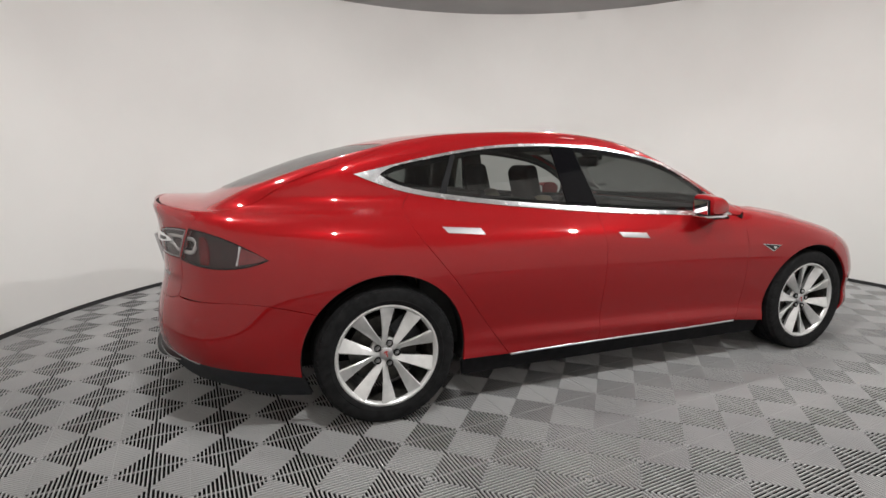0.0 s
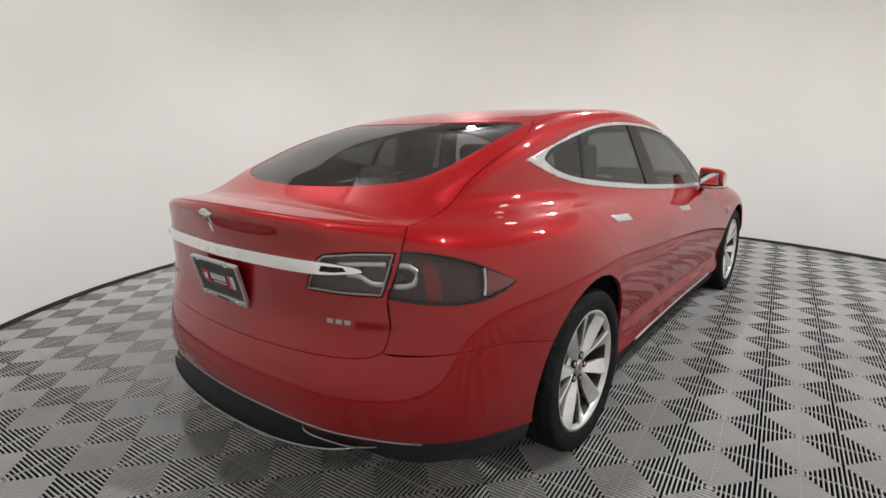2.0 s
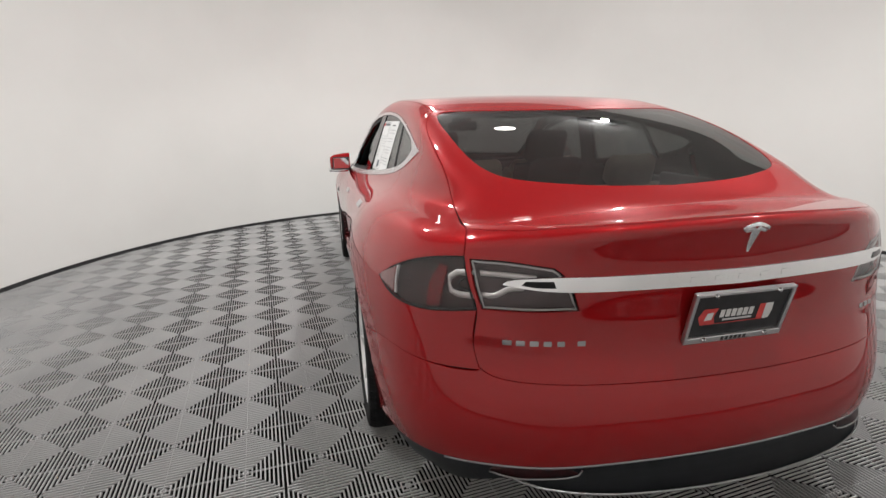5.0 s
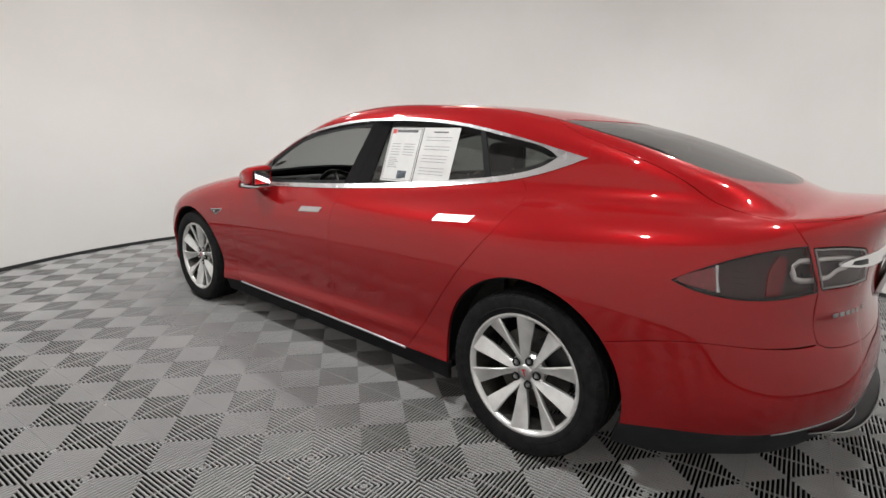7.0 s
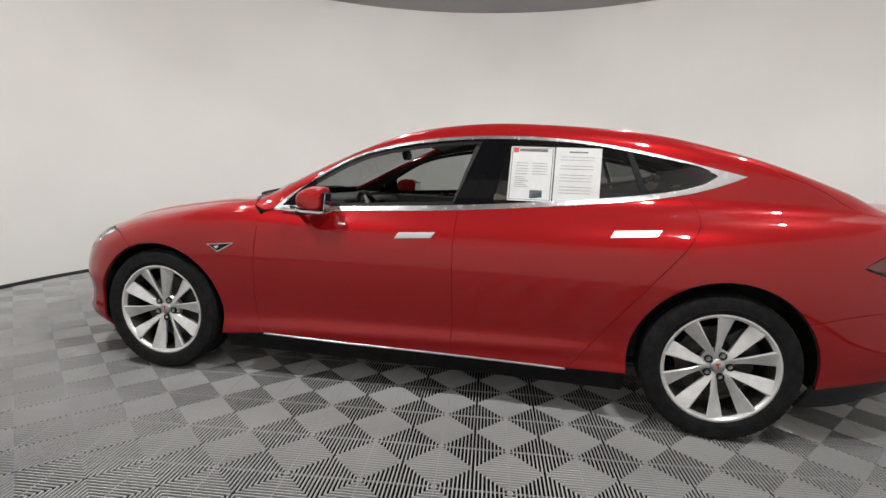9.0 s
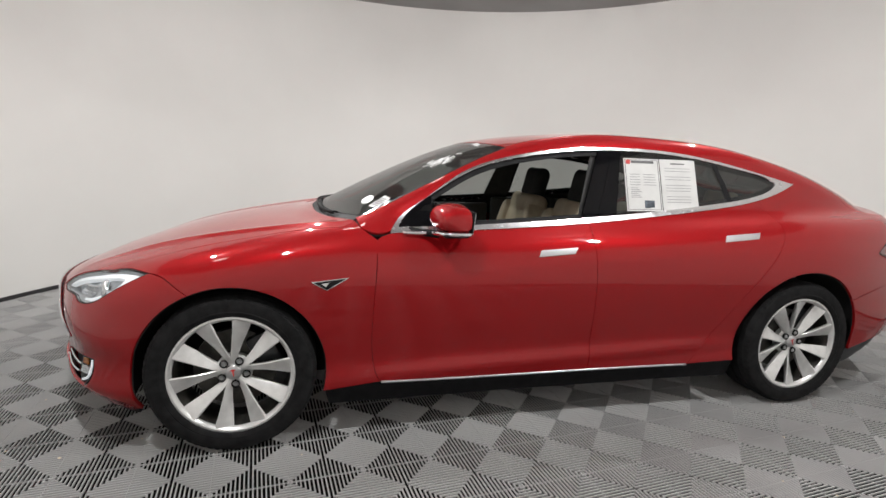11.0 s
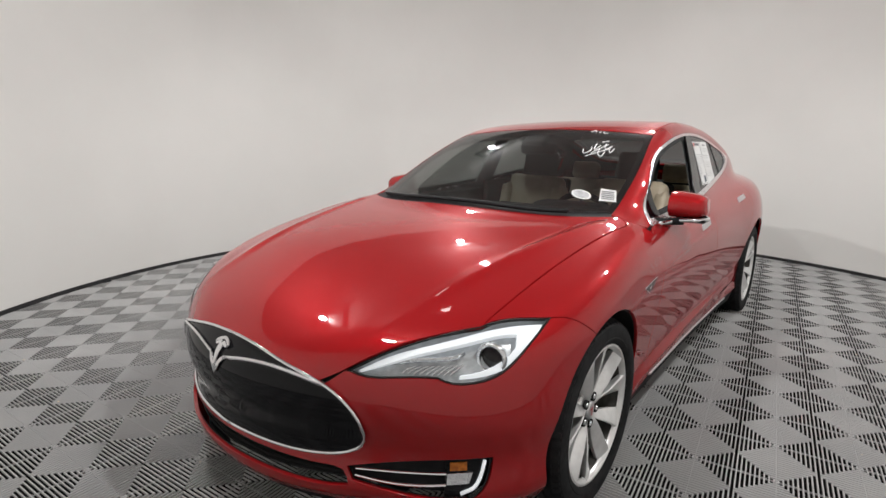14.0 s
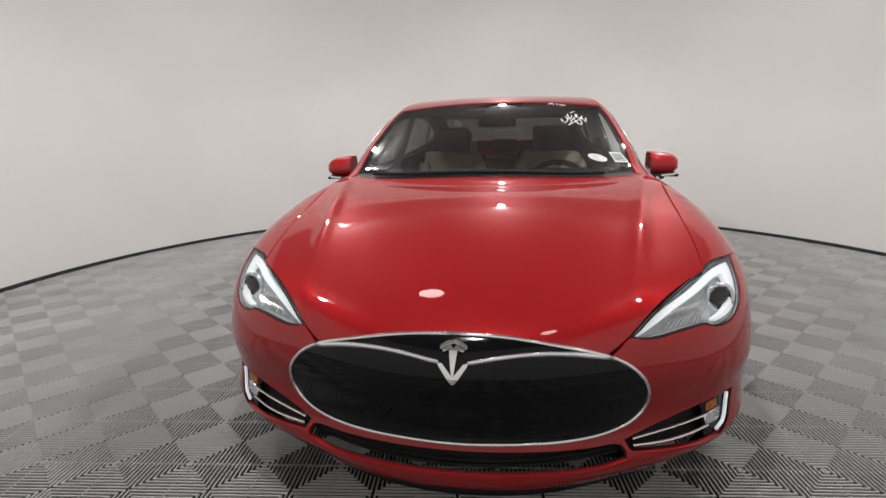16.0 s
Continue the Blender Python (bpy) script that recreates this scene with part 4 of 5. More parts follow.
for k in range(3):
    s = 2 * REAR + 2.450 - .024 * k
    badge([(s, .755), (s - .016, .755), (s - .016, .768), (s, .768)], belt, .002, .003, DULL, lid, "model_mark")

# plate
turn = pose(-2.540, -.004, .820, 0, -13, 0)
plate = part("plate", box((.006, .305, .155), turn @ pose(0, 0, 0), .004), PLATEBLACK, lid, "black dealer plate in a chrome frame")
for y, z, w, h in ((0, .074, .318, .011), (0, -.073, .318, .020), (.154, 0, .010, .15), (-.154, 0, .010, .15)):
    part("plate_frame", box((.016, w, h), turn @ pose(-.004, y, z), .003), SATIN, plate)
for y, z in ((.10, .072), (-.10, .072), (.10, -.068), (-.10, -.068)):
    part("screw", lathe([(.0005, .007), (.005, .006), (.007, 0)], 12, turn @ pose(-.012, y, z, 0, 0, 90)), CHROME, plate)


def decal(name, pts, at, mat, parent, t=.001):
    """A flat shape on a plane; points (across, up)."""
    bm = bmesh.new()
    f = bm.faces.new([bm.verts.new((0, -y, z)) for y, z in pts])
    bmesh.ops.transform(bm, matrix=at, verts=bm.verts)
    return part(name, bm, mat, parent)


face = turn @ pose(-.0045, 0, 0)
decal("red_mark", [(-.130, 0), (-.118, .026), (-.072, .026), (-.080, 0), (-.072, -.026), (-.118, -.026)], face, REDINK, plate)
decal("white_mark", [(-.110, -.012), (-.086, -.010), (-.084, .014), (-.104, .012)], face @ pose(-.001, 0, 0), PAPER, plate)
for k in range(6):
    y = -.062 + .0185 * k
    decal("white_mark", [(y, -.006), (y + .0145, -.006), (y + .0145, .019), (y, .019)], face, PAPER, plate)
decal("white_mark", [(-.05, -.017), (.045, -.017), (.045, -.011), (-.05, -.011)], face, PAPER, plate)
decal("red_line", [(-.072, -.026), (.066, -.026), (.066, -.0235), (-.072, -.0235)], face, REDINK, plate)
decal("red_mark", [(.062, -.026), (.082, -.026), (.082, .026), (.062, .026)], face, REDINK, plate)
decal("white_mark", [(.084, -.026), (.104, -.024), (.109, .0), (.106, .026), (.080, .026)], face, PAPER, plate)
for k in range(6):
    y = -.042 + .0145 * k
    decal("frame_mark", [(y, -.079), (y + .010, -.079), (y + .010, -.067), (y, -.067)], turn @ pose(-.0125, 0, 0), GREYPLAST, plate)

# door handles, wing badges
for i, m in enumerate((False, True)):
    for door, pts in ((front_doors[i], [(.100, .850), (-.090, .864), (-.110, .893), (.082, .881)]), (rear_doors[i], [(-.950, .919), (-1.157, .937), (-1.180, .967), (-.970, .951)])):
        loop = outline(*[side(arc([a, b], .02)) for a, b in zip(pts, pts[1:] + pts[:1])])
        panel("handle", belt, loop, SATIN, door, off=.004, gap=.001, thick=.008, flange=False, mirror=m, step=.02, label="flush satin chrome handle")
    tri = [(1.150, .757), (.990, .773), (1.085, .720)]
    loop = outline(*[side(arc([a, b], .02)) for a, b in zip(tri, tri[1:] + tri[:1])])
    wb = panel("wing_badge", belt, loop, CHROME, car, off=.004, gap=0, thick=.006, flange=False, mirror=m, step=.02, label="triangular chrome wing badge with dark centre")
    tri = [(1.142, .7545), (1.003, .7692), (1.0855, .7250)]
    loop = outline(*[side(arc([a, b], .02)) for a, b in zip(tri, tri[1:] + tri[:1])])
    panel("badge_centre", belt, loop, PIANO, wb, off=.0055, gap=0, thick=.002, flange=False, mirror=m, step=.02)
    tri = [(1.108, .750), (1.076, .754), (1.089, .736)]
    loop = outline(*[side(arc([a, b], .02)) for a, b in zip(tri, tri[1:] + tri[:1])])
    panel("badge_mark", belt, loop, CHROME, wb, off=.007, gap=0, thick=.002, flange=False, mirror=m, step=.02)


def door_mirror(parent, m):
    """Painted shell, chrome foot strip, arm and mirror glass."""
    bm = bmesh.new()
    rings = []
    for t in np.linspace(0, 1, 9):
        y = .872 + .150 * t
        grow_ = (.93 + .07 * math.sin(math.pi / 2 * min(t / .3, 1))) * (1 - .20 * t - .22 * (max(0, t - .75) / .25) ** 2)
        h, d = .074 * grow_, .090 * (.35 + .65 * grow_)
        cx, cz = .530 - .015 * t, 1.027 - .006 * t
        ring = []
        for k in range(24):
            a = 2 * math.pi * k / 24
            ca, sa = math.cos(a), math.sin(a)
            px = d * (1.10 * ca if ca > 0 else .74 * np.sign(ca) * abs(ca) ** .45)
            pz = h * (np.sign(sa) * abs(sa) ** .68) * (1.0 if sa > 0 else .80)
            ring.append(bm.verts.new((cx + px, y, cz + pz)))
        rings.append(ring)
    for a, b in zip(rings, rings[1:]):
        for k in range(24):
            bm.faces.new((a[k], a[(k + 1) % 24], b[(k + 1) % 24], b[k]))
    bm.faces.new(rings[0][::-1])
    bm.faces.new(rings[-1])
    shell = part("door_mirror", flip(bm) if m else bm, PAINT, parent, "red door mirror with chrome foot strip", angle=60)
    bm = tube(arc([(.455, .890, .966), (.455, .988, .966), (.48, 1.022, .970), (.545, 1.029, .972), (.60, .990, .970), (.62, .922, .965), (.66, .89, .960), (.75, .880, .962)]), .010, 8, .8)
    part("chrome_strip", flip(bm) if m else bm, CHROME, shell, smooth=True)
    bm = box((.11, .138, .016), pose(.535, .962, .964), .006)
    part("mirror_foot", flip(bm) if m else bm, BLACK, shell)
    bm = tube([(.60, .94, .962), (.66, .87, .960), (.73, .83, .966)], [.018, .016, .02], 8, .8)
    part("mirror_arm", flip(bm) if m else bm, BLACK, shell, smooth=True)
    bm = box((.012, .130, .094), pose(.465, .940, 1.022, 0, -6, 9), .004)
    part("glass_rim", flip(bm) if m else bm, BLACK, shell)
    bm = box((.004, .118, .082), pose(.4575, .939, 1.022, 0, -6, 9), .0015)
    part("mirror_glass", flip(bm) if m else bm, CHROME, shell)
    return shell


for i, m in enumerate((False, True)):
    door_mirror(front_doors[i], m)
    loop = cutout(.755, .755, .60, .60)
    panel("mirror_sail", belt, loop, PIANO, front_doors[i], off=-.0035, gap=0, thick=.004, flange=False, mirror=m)

# wipers
for pts in ([(1.045, .56), (1.098, .40), (1.118, .12), (1.12, -.05)], [(1.115, -.02), (1.108, -.22), (1.072, -.45), (1.02, -.60)]):
    line = on_skin(top, arc(pts, .05), .010)
    wiper = part("wiper", tube(line, .009, 6, .6), BLACK, car, "black wiper at the foot of the windscreen")
    part("wiper_blade", tube(on_skin(top, arc([(x - .018, y) for x, y in pts], .05), .006), .006, 5), RUBBER, wiper)

# stickers, marker strokes and papers on the glass
stick = badge([(.800, .612), (.780, .678), (.852, .708), (.882, .638)], top, .002, .001, PAPER, windscreen, "sticker")
for k in range(5):
    f = .15 + .16 * k
    a = (.800 + .072 * f + .004, .612 + .026 * f + .006)
    b = (.785 + .070 * f, .670 + .030 * f)
    badge([a, b, (b[0] + .006, b[1] + .002), (a[0] + .006, a[1] + .002)], top, .0035, .001, INK, stick, "printed_line")
ring = [(.878 + .030 * math.cos(a), .548 + .048 * math.sin(a)) for a in (2 * math.pi * k / 24 for k in range(24))]
badge(ring, top, .002, .001, PAPER, windscreen, "round_sticker")
ring = [(.878 + .022 * math.cos(a), .548 + .037 * math.sin(a)) for a in (2 * math.pi * k / 20 for k in range(20))]
badge(ring, top, .003, .001, LAMPGREY, windscreen, "sticker_centre")
strokes = [[(.50, .34), (.53, .37), (.50, .40), (.47, .38)], [(.44, .40), (.49, .42), (.45, .44)], [(.52, .42), (.43, .49)], [(.55, .40), (.46, .53)], [(.48, .46), (.52, .48), (.53, .51), (.49, .51)], [(.43, .47), (.47, .50), (.44, .53)], [(.46, .52), (.49, .555), (.455, .56)], [(.42, .43), (.40, .47)],
           [(.275, .32), (.245, .335), (.275, .35)], [(.25, .37), (.28, .372)], [(.25, .39), (.275, .395), (.27, .42)]]
strokes = [[(.48 + (x - .48) * 1.35, .455 + (y - .45) * .66) for x, y in q] if q[0][0] > .3 else q for q in strokes]
for st_ in strokes:
    part("marker_stroke", tube(on_skin(top, arc(st_, .012), .0015), .0024, 5, 1.0), CHALK, windscreen)


def side_patch(name, pts, off, mat, parent, thick=.001, mirror=False):
    return panel(name, belt, outline(*[side(arc([a, b], .05)) for a, b in zip(pts, pts[1:] + pts[:1])]), mat, parent, off=off, gap=0, thick=thick, flange=False, mirror=mirror, step=.06)


for x0, x1, two in ((-.452, -.672, False), (-.678, -.905, True)):
    def at(u, v):
        """Place on the sheet: u from front to back, v from top to bottom."""
        return (x0 + (x1 - x0) * u + .004 * v, 1.337 - .272 * v + .006 * (x0 + .45) * -1)
    sheet = side_patch("paper_sheet", [at(0, 0), at(1, 0), at(1, 1), at(0, 1)], -.0015, PAPER, rear_doors[0], .0015)
    sheet["label"] = "white printed paper sheet taped to the window"
    rows = [(.14, .86, .30 + .05 * k) for k in range(5)] if not two else [(.12, .88, .17 + .055 * k) for k in range(13) if k not in (2, 5, 9)]
    for a, b, v in rows:
        if two:
            side_patch("printed_line", [at(a, v), at(b - .12 * ((v * 37) % 1), v), at(b - .12 * ((v * 37) % 1), v + .009), at(a, v + .009)], -.0005, FAINTINK, sheet, .0005)
        else:
            for c0, c1 in ((a, .42), (.52, b)):
                side_patch("printed_line", [at(c0, v), at(c1, v), at(c1, v + .010), at(c0, v + .010)], -.0005, FAINTINK, sheet, .0005)
    if not two:
        side_patch("printed_head", [at(.2, .04), at(.85, .04), at(.85, .09), at(.2, .09)], -.0005, INK, sheet, .0005)
        side_patch("red_mark", [at(.06, .03), at(.18, .03), at(.18, .11), at(.06, .11)], -.0005, REDINK, sheet, .0005)
        for k in range(6):
            side_patch("printed_line", [at(.14, .56 + .035 * k), at(.34 + .05 * (k % 3), .56 + .035 * k), at(.34 + .05 * (k % 3), .57 + .035 * k), at(.14, .57 + .035 * k)], -.0005, FAINTINK, sheet, .0005)
        side_patch("printed_photo", [at(.50, .80), at(.78, .80), at(.78, .95), at(.50, .95)], -.0005, BLUEINK, sheet, .0005)
        for q in ([at(.03, .02), at(.97, .02), at(.97, .027), at(.03, .027)], [at(.03, .97), at(.97, .97), at(.97, .977), at(.03, .977)], [at(.03, .02), at(.045, .02), at(.045, .977), at(.03, .977)], [at(.955, .02), at(.97, .02), at(.97, .977), at(.955, .977)]):
            side_patch("border_line", q, -.0005, INK, sheet, .0005)
    else:
        side_patch("printed_head", [at(.3, .07), at(.7, .07), at(.7, .095), at(.3, .095)], -.0005, INK, sheet, .0005)

# ---- wheels ----
def build_wheel():
    """A wheel round the y axis, its outer face towards +y."""
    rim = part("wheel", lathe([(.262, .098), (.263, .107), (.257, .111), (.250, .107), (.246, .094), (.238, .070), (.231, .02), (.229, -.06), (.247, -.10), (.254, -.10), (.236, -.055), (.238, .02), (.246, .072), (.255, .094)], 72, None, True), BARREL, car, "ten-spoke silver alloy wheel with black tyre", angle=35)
    prof = [(.250, -.100), (.262, -.112), (.290, -.121), (.320, -.121), (.338, -.112), (.347, -.097)]
    for y0, y1 in ((-.094, -.058), (-.050, -.008), (.008, .050), (.058, .094)):
        prof += [(.342, y0 - .003), (.3495, y0), (.3500, (y0 + y1) / 2), (.3495, y1), (.342, y1 + .003)]
    prof += [(.347, .097), (.338, .112), (.333, .1155), (.331, .1185), (.315, .1215), (.290, .1215), (.286, .120), (.283, .1215), (.268, .117), (.259, .110), (.252, .100)]
    part("tyre", lathe(prof, 96, None, True), RUBBER, rim, "black low-profile tyre", angle=30)
    # shoulder blocks
    verts, faces = [], []
    for k in range(72):
        for y0, y1 in ((.092, .116), (-.116, -.092)):
            a = 2 * math.pi * k / 72
            q = len(verts)
            for da in (-.026, .026):
                for y, r0, r1 in ((y0, .344, .3505), (y1, .331, .3385)) if y0 > 0 else ((y1, .344, .3505), (y0, .331, .3385)):
                    for r in (r0, r1):
                        verts.append((r * math.cos(a + da), y, r * math.sin(a + da)))
            faces += [(q + 1, q + 3, q + 7, q + 5), (q, q + 1, q + 5, q + 4), (q + 2, q + 6, q + 7, q + 3), (q, q + 2, q + 3, q + 1), (q + 4, q + 5, q + 7, q + 6)]
    tagged(link_mesh("tread", verts, faces, RUBBER, rim, smooth=False), kind="stuff")
    for k in range(10):
        a0 = 2 * math.pi * k / 10
        lean = 1 if k % 2 else -1
        bm = bmesh.new()
        rings = []
        for r, half, y, twist, tilt in ((.030, .0125, .064, .155, .000), (.055, .0135, .069, .135, .003), (.085, .0160, .074, .085, .008), (.130, .0205, .080, .03, .012), (.180, .0285, .087, .0, .011), (.228, .0365, .096, -.012, .008), (.247, .0385, .099, -.015, .006)):
            a = a0 - lean * twist
            tilt *= lean
            d, e = Vector((math.cos(a), 0, math.sin(a))), Vector((-math.sin(a), 0, math.cos(a)))
            o = Vector((0, 1, 0))
            mid = d * r
            ring = []
            for s, h in ((-1, tilt), (-.82, tilt + .0035), (0, .005), (.82, -tilt + .0035), (1, -tilt), (.85, -tilt - .016), (.3, -.026), (-.3, -.026), (-.85, tilt - .020)):
                ring.append(bm.verts.new(mid + e * (half * s) + o * (y + h)))
            rings.append(ring)
        n = len(rings[0])
        for p, q in zip(rings, rings[1:]):
            for i in range(n):
                bm.faces.new((p[i], p[(i + 1) % n], q[(i + 1) % n], q[i]))
        bm.faces.new(rings[0][::-1])
        bm.faces.new(rings[-1])
        part("spoke", bm, ALLOY, rim, angle=32)
    part("rim_lip", lathe([(.238, .092), (.241, .1035), (.252, .1115), (.263, .110), (.2645, .104), (.258, .099)], 72, None, True), ALLOY, rim, angle=40)
    part("hub", lathe([(.075, .020), (.078, .050), (.070, .060), (.050, .064), (.036, .066), (.034, .070)], 40), ALLOY, rim, angle=35)
    cap = part("hub_cap", lathe([(.034, .066), (.0335, .074), (.030, .0775), (.015, .0795), (.0005, .080)], 32), SATIN, rim, "silver hub cap with red mark", smooth=True)
    bm = bmesh.new()
    f = bm.faces.new([bm.verts.new((x, .0815, z)) for x, z in ((-.015, .012), (-.004, .008), (-.002, -.016), (.002, -.016), (.004, .008), (.015, .012), (0, .016))])
    part("cap_mark", bm, REDINK, cap)
    for k in range(5):
        a = 2 * math.pi * (k + .25) / 5 + math.pi / 5
        m = pose(.054 * math.cos(a), .054, .054 * math.sin(a))
        # raised near-black ring: the lug hole's shade as colour
        part("lug_recess_shade", lathe([(.0175, .012), (.0175, .0235), (.0135, .0235), (.0135, .012)], 20, m, True), VOID, rim)
        part("lug_nut", lathe([(.0105, .0), (.0105, .021), (.0085, .025), (.0005, .025)], 6, m), SATIN, rim)
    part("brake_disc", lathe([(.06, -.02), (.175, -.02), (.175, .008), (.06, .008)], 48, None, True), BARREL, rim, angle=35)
    part("caliper", box((.11, .09, .16), pose(-.135, -.005, .06, 0, 20, 0), .02), GREYPLAST, rim, angle=40)
    return rim


wheel = build_wheel()
wheel.matrix_basis = pose(1.48, .828, .350, 0, 8, 0)
copy_thing(wheel, pose(-1.48, .850, .350, 0, 18, 0))
copy_thing(wheel, pose(1.48, -.828, .350, 0, 25, 180))
copy_thing(wheel, pose(-1.48, -.850, .350, 0, 18, 180))

for x, r in ((1.48, .410), (-1.48, .430)):
    for m in (False, True):
        n = 32
        ang = [radians(-12 + 204 * i / n) for i in range(n + 1)]
        rim_xz = np.array([(x + r * math.cos(a), .35 + r * math.sin(a)) for a in ang])
        out = cast(np.stack([rim_xz[:, 0], 0 * rim_xz[:, 0], rim_xz[:, 1]], 1), np.tile([0., 1., 0.], (n + 1, 1)), 1.4)
        verts, faces = [], []
        for a, p in zip(ang, out):
            for y, rr in ((min(.93, p[1] - .018), r), (.58, r), (.58, .03)):
                verts.append((x + rr * math.cos(a), -y if m else y, .35 + rr * math.sin(a)))
        for i in range(n):
            for k in range(2):
                faces.append((3 * i + k, 3 * i + k + 1, 3 * i + k + 4, 3 * i + k + 3))
        link_mesh("wheel_arch_liner", verts, faces, VOID, car, "black plastic wheel arch liner")

# ---- underbody and cabin ----
part("underbody", box((4.35, 1.10, .34), pose(-.05, 0, .34), .05), VOID, car, "black flat underbody")
part("floor_pan", box((2.02, 1.72, .12), pose(0, 0, .23), .03), VOID, car)
part("nose_frame", box((.30, 1.0, .34), pose(2.0, 0, .42), .05), VOID, car)
part("tail_frame", box((.40, 1.30, .40), pose(-2.10, 0, .50), .05), VOID, car)
part("front_bulkhead", box((1.10, 1.15, .35), pose(1.50, 0, .62), .05), VOID, car)
part("dashboard", box((.50, 1.46, .20), pose(.80, 0, .87), .06, 4), LINING, car, "black dashboard with soft top", angle=40)
part("dash_top", box((.42, 1.40, .05), pose(.92, 0, .955, 0, 4, 0), .02), LINING, car, angle=40)
part("instrument_hood", box((.18, .40, .10), pose(.60, .37, .96), .04, 4), LINING, car, angle=40)
part("centre_screen", box((.03, .26, .34), pose(.535, 0, .80, 0, -12, 0), .006), SCREEN, car, "large dark upright centre screen")
part("centre_console", box((1.0, .22, .28), pose(.05, 0, .42), .03), LINING, car)
wheel_m = pose(.40, .37, .87, 0, -66, 0)
ring = [wheel_m @ Vector((.185 * math.cos(a), .185 * math.sin(a), 0)) for a in (2 * math.pi * k / 40 for k in range(41))]
steer = part("steering_wheel", tube(ring, .017, 10), PIANO, car, "black leather steering wheel", smooth=True)
part("steering_boss", box((.15, .13, .05), wheel_m @ pose(0, 0, -.01), .02, 3), LINING, steer, angle=40)
for a in (0, 140, 220):
    d = Vector((math.cos(radians(a + 0)), math.sin(radians(a + 0)), 0))
    part("steering_spoke", tube([wheel_m @ (d * .05), wheel_m @ (d * .18)], .015, 8, .6), SATIN, steer)
part("steering_column", tube([wheel_m @ Vector((0, 0, 0)), wheel_m @ Vector((0, 0, -.3))], .035, 10), LINING, steer)


def cushion(size, m, bevel=.05):
    bm = box(size, None, bevel, 4)
    for v in bm.verts:
        v.co.z += .012 * math.sin(v.co.y / size[1] * math.pi * 3) * (1 if v.co.z > 0 else 0)
    bmesh.ops.transform(bm, matrix=m, verts=bm.verts)
    return bm


def front_seat(y):
    seat = part("front_seat", cushion((.54, .50, .17), pose(.0, y, .44, 0, -8, 0)), LEATHER, car, "cream leather front seat with dark back shell", angle=50)
    part("backrest", cushion((.13, .46, .62), pose(-.31, y, .78, 0, -18, 0), .055), LEATHER, seat, angle=50)
    for s in (1, -1):
        part("side_bolster", cushion((.17, .09, .50), pose(-.28, y + s * .215, .76, 0, -18, 0), .04), LEATHER, seat, angle=50)
        part("cushion_bolster", cushion((.48, .09, .14), pose(.0, y + s * .225, .49, 0, -8, 0), .04), LEATHER, seat, angle=50)
    part("back_shell", cushion((.05, .47, .60), pose(-.395, y, .78, 0, -18, 0), .022), LINING, seat, angle=50)
    part("headrest", cushion((.10, .27, .22), pose(-.43, y, 1.155, 0, -14, 0), .045), LINING, seat, "dark padded headrest", angle=50)
    part("headrest_stem", box((.05, .14, .10), pose(-.42, y, 1.05, 0, -14, 0), .015), LINING, seat)
    return seat


front_seat(.37)
front_seat(-.37)
bench = part("rear_bench", cushion((.52, 1.32, .18), pose(-.88, 0, .46, 0, -8, 0)), LEATHER, car, "cream leather rear bench with headrests", angle=50)
part("bench_back", cushion((.14, 1.30, .56), pose(-1.22, 0, .74, 0, -24, 0), .055), LEATHER, bench, angle=50)
part("bench_shell", cushion((.05, 1.30, .54), pose(-1.31, 0, .74, 0, -24, 0), .02), LINING, bench, angle=50)
for y, mat in ((.40, LEATHER), (0, LINING), (-.40, LEATHER)):
    part("headrest", cushion((.10, .25, .15), pose(-1.36, y, 1.085, 0, -16, 0), .04), mat, bench, angle=50)
part("cargo_cover", box((.80, 1.24, .02), pose(-1.78, 0, .985, 0, -2, 0), .006), LINING, car, "dark cargo cover under the rear window")
part("cargo_floor", box((.80, 1.10, .06), pose(-1.76, 0, .72), .01), LINING, car)
for sgn in (1, -1):
    part("door_trim", box((1.05, .05, .66), pose(.33, sgn * .775, .645, sgn * 3, 0, 0), .02), LINING, car, angle=40)
    part("door_trim", box((1.05, .05, .72), pose(-.74, sgn * .755, .665, sgn * 3, 0, 0), .02), LINING, car, angle=40)
    part("arm_rest", box((.50, .08, .06), pose(.15, sgn * .735, .74), .02), LEATHER, car, angle=40)
    part("cargo_side", box((.80, .04, .50), pose(-1.75, sgn * .60, .82), .01), LINING, car)
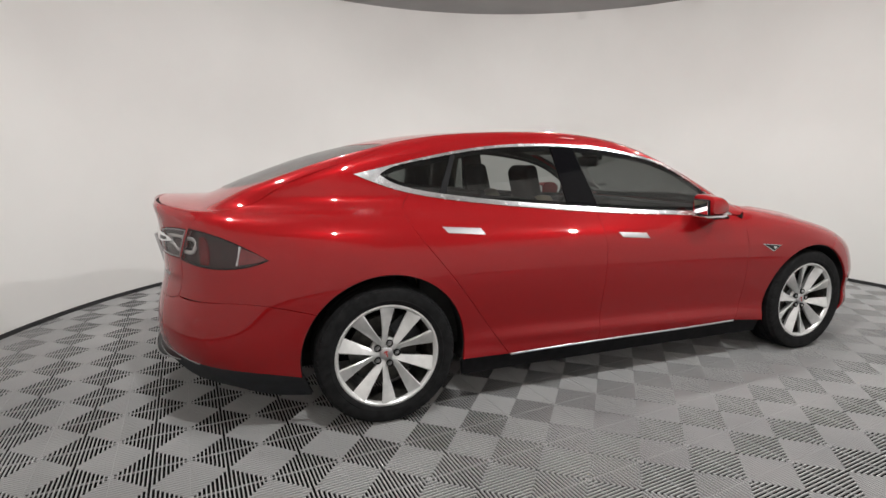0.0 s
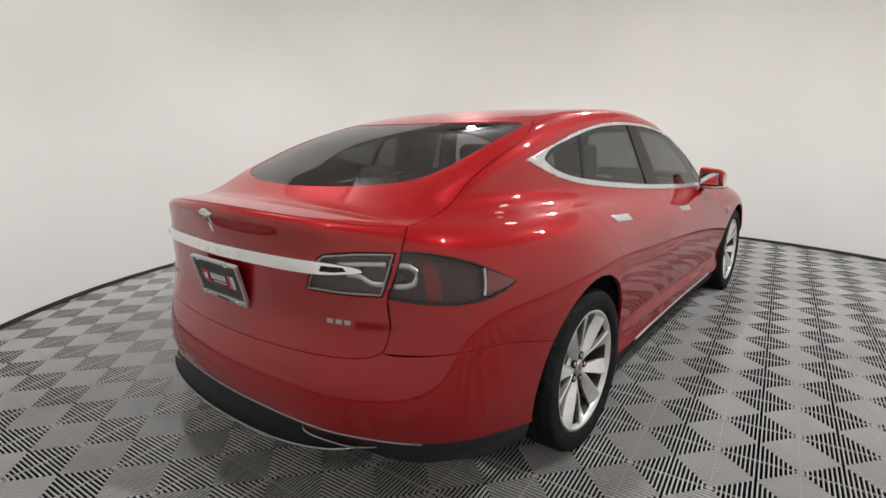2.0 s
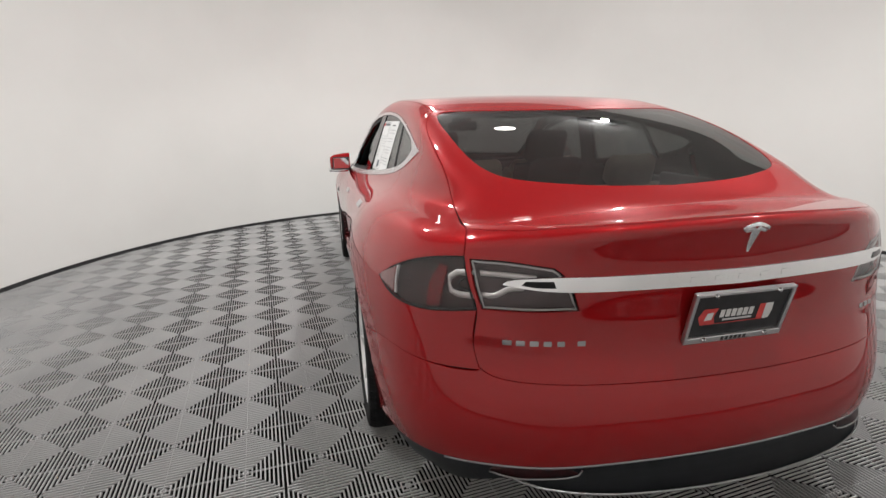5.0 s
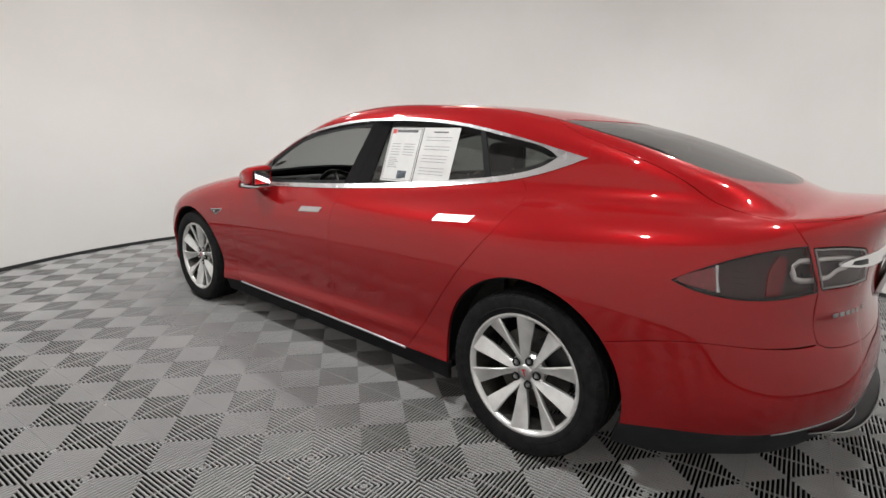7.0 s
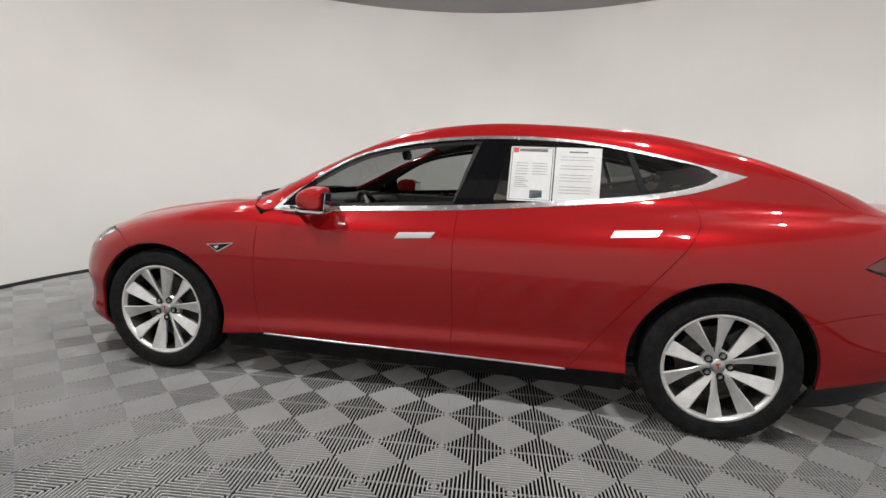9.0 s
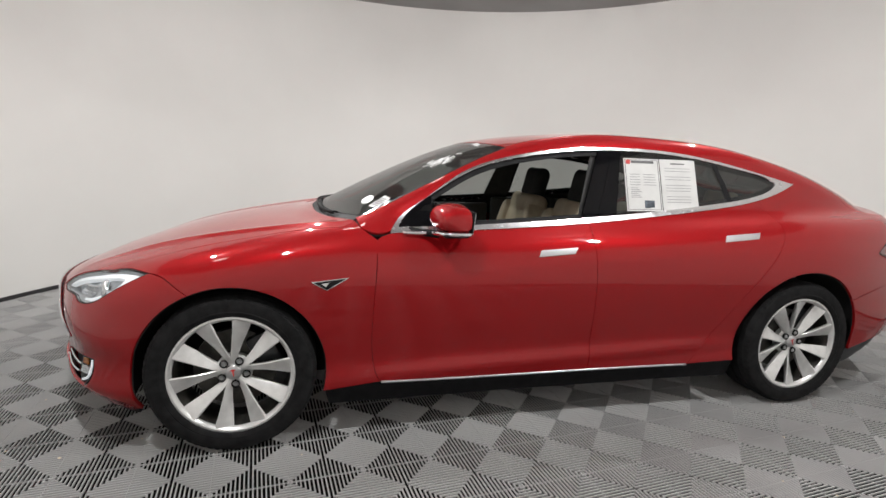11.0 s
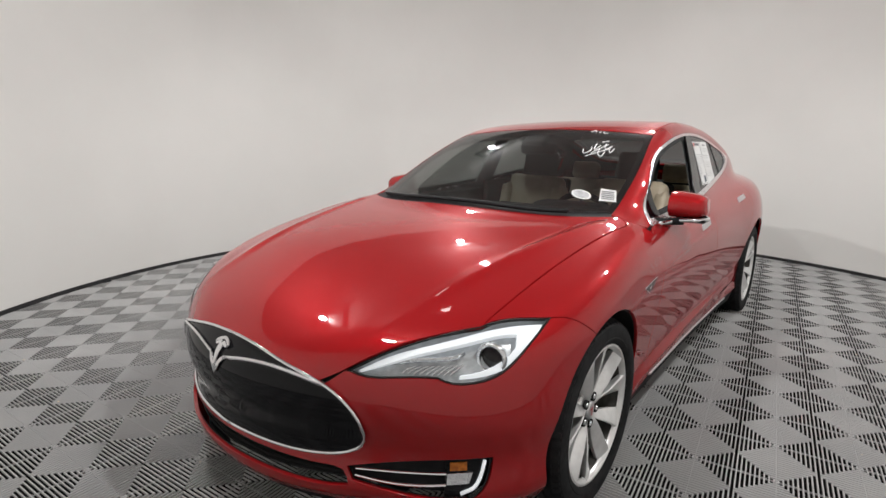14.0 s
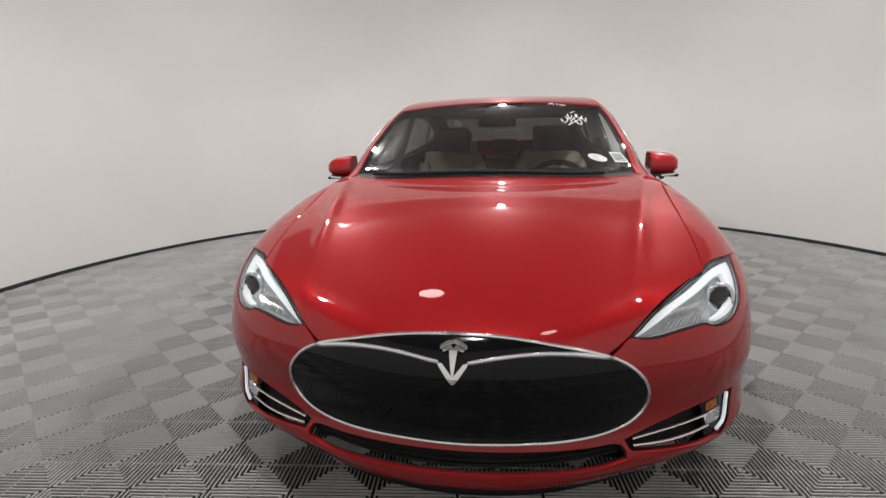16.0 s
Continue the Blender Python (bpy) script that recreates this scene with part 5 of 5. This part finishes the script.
for m in (False, True):
    xs = np.linspace(.70, -1.42, 40)
    strip = outline(side([(x, low2(x) - .003) for x in xs]), side(arc([(-1.42, low2(-1.42) - .003), (-1.42, low2(-1.42) - .13)])), side([(x, low2(x) - .13) for x in xs[::-1]]), side(arc([(.70, low2(.70) - .13), (.70, low2(.70) - .003)])))
    panel("door_capping", belt, strip, LINING, car, off=-.032, thick=.002, flange=False, mirror=m, step=.04)
    panel("quarter_lining", belt, outline(side(arc([(-1.46, 1.28), (-1.95, 1.16)])), side(arc([(-1.95, 1.16), (-1.95, 1.02)])), side(arc([(-1.95, 1.02), (-1.46, 1.02)])), side(arc([(-1.46, 1.02), (-1.46, 1.28)]))), LINING, car, off=-.034, thick=.002, flange=False, mirror=m, step=.04)
    panel("pillar_lining", belt, rail, LINING, car, off=-.030, thick=.002, flange=False, mirror=m)
    panel("pillar_lining", belt, outline(side(arc([(-.27, 1.36), (-.42, 1.36)])), side(arc([(-.42, 1.36), (-.36, 1.0)])), side(arc([(-.36, 1.0), (-.15, 1.0)])), side(arc([(-.15, 1.0), (-.27, 1.36)]))), LINING, car, off=-.022, thick=.002, flange=False, mirror=m)
half = outline(arc(SCREEN_TOP[::-1]), [(x, float(EDGE(x)) - .01) for x in np.linspace(.19, -1.34, 30)], arc(roof_end[::-1]))
panel("headliner", top, half + mirrored(half)[1:-1], HEADLINER, car, off=-.035, thick=.003, flange=False, step=.06, label="grey fabric headliner")
half = outline(arc(roof_end), arc(HATCH), arc(LIP[:1] + [(-2.30, .3), (-2.31, 0)]))
panel("tailgate_lining", top, half + mirrored(half)[1:-1], LINING, lid, off=-.030, holes=[glass_r + mirrored(glass_r)[1:-1]], thick=.002, flange=False, step=.06)
mirror_in = part("rear_view_mirror", box((.03, .24, .07), pose(.30, 0, 1.285, 0, 8, 6), .02, 3), BLACK, car, "black interior rear-view mirror", angle=40)
part("mirror_stalk", tube([(.32, 0, 1.31), (.34, 0, 1.35)], .012, 8), BLACK, mirror_in)
part("sensor_pod", box((.12, .14, .04), pose(.34, 0, 1.335, 0, 24, 0), .015), BLACK, car)
for y in (.40, -.40):
    part("sun_visor", box((.17, .38, .018), pose(.10, y, 1.365, 0, 14, 0), .008), HEADLINER, car)

# ---- ribbed floor tiles: ribs stand square to the tile's edges and meet on its diagonals ----
TILE_SIZE, TILE_TURN, TILE_AT = .2945, radians(6.2), (-.815, .98)
RIBS = 18


def tile_mesh():
    """Round-shouldered ribs that end on the diagonals, inside a thin frame, open down to the base."""
    verts, faces = [], []
    s = TILE_SIZE
    pitch = s / RIBS
    w = pitch * .185
    section = [(-w, -.0075), (-w, -.0030), (-w * .72, -.0009), (-w * .34, 0.0), (w * .34, 0.0), (w * .72, -.0009), (w, -.0030), (w, -.0075)]
    for side in range(4):
        ca, sa = round(math.cos(side * math.pi / 2)), round(math.sin(side * math.pi / 2))
        for i in range(RIBS):
            x = -s / 2 + pitch * (i + .5)
            k = len(verts)
            for end in (0, 1):
                for d, z in section:
                    y = -s / 2 + .0003 if end == 0 else -s / 2 + max(.004, s / 2 - abs(x + d))
                    verts.append((ca * (x + d) - sa * y, sa * (x + d) + ca * y, z))
            n = len(section)
            faces.extend((k + j, k + j + 1, k + n + j + 1, k + n + j) for j in range(n - 1))
            faces.append(tuple(range(k + 2 * n - 1, k + n - 1, -1)))
        e = s / 2 - .0003
        quad = [(-e, -e), (e, -e), (e - .0006, -e + .0006), (-e + .0006, -e + .0006)]
        k = len(verts)
        for z in (-.0085, -.0016):
            verts.extend((ca * px - sa * py, sa * px + ca * py, z) for px, py in quad)
        faces.append((k + 4, k + 5, k + 6, k + 7))
        faces.extend((k + j, k + (j + 1) % 4, k + 4 + (j + 1) % 4, k + 4 + j) for j in range(4))
    return verts, faces


tile_verts, tile_faces = tile_mesh()
tile_data = bpy.data.meshes.new("floor_tile")
tile_data.from_pydata(tile_verts, [], tile_faces)
tile_data.materials.append(TILE)
tile_data.update()
rest = []
ct, st = math.cos(TILE_TURN), math.sin(TILE_TURN)
for i in range(-20, 21):
    for j in range(-20, 21):
        u, v = (i + .5) * TILE_SIZE, (j + .5) * TILE_SIZE
        x, y = TILE_AT[0] + ct * u - st * v, TILE_AT[1] + st * u + ct * v
        r = math.hypot(x - ROOM_X, y - ROOM_Y)
        if r > ROOM_R + .12:
            continue
        if 2.75 < r < ROOM_R - .05:
            tile = new("floor_tile", tile_data)
            tile.parent = floor
            tile.location, tile.rotation_euler = (x, y, 0), (0, 0, TILE_TURN)
        else:
            rest.append((x, y))
big_v, big_f = [], []
for x, y in rest:
    k = len(big_v)
    big_v += [(x + ct * a - st * b, y + st * a + ct * b, c) for a, b, c in tile_verts]
    big_f += [tuple(k + q for q in f) for f in tile_faces]
others = link_mesh("floor_tiles", big_v, big_f, TILE, floor, smooth=False)
tagged(others, kind="stuff")

# small leaf bits and grit that lie on the floor
grit = random.Random(7)
bits_v, bits_f = [], []
for _ in range(70):
    a, r = grit.uniform(0, 6.283), 1.4 + 2.4 * grit.random()
    x, y, s = r * math.cos(a), r * math.sin(a), grit.uniform(.003, .008)
    k = len(bits_v)
    t = grit.uniform(0, 6.283)
    for q in range(5):
        b = t + q * 1.2566
        bits_v.append((x + s * grit.uniform(.6, 1.3) * math.cos(b), y + s * grit.uniform(.6, 1.3) * math.sin(b), .0005))
    bits_v.append((x, y, .004))
    bits_f += [(k + q, k + (q + 1) % 5, k + 5) for q in range(5)]
tagged(link_mesh("floor_grit", bits_v, bits_f, LEATHER, smooth=False), "scattered pale crumbs and dry leaf bits on the floor", "debris", kind="stuff")
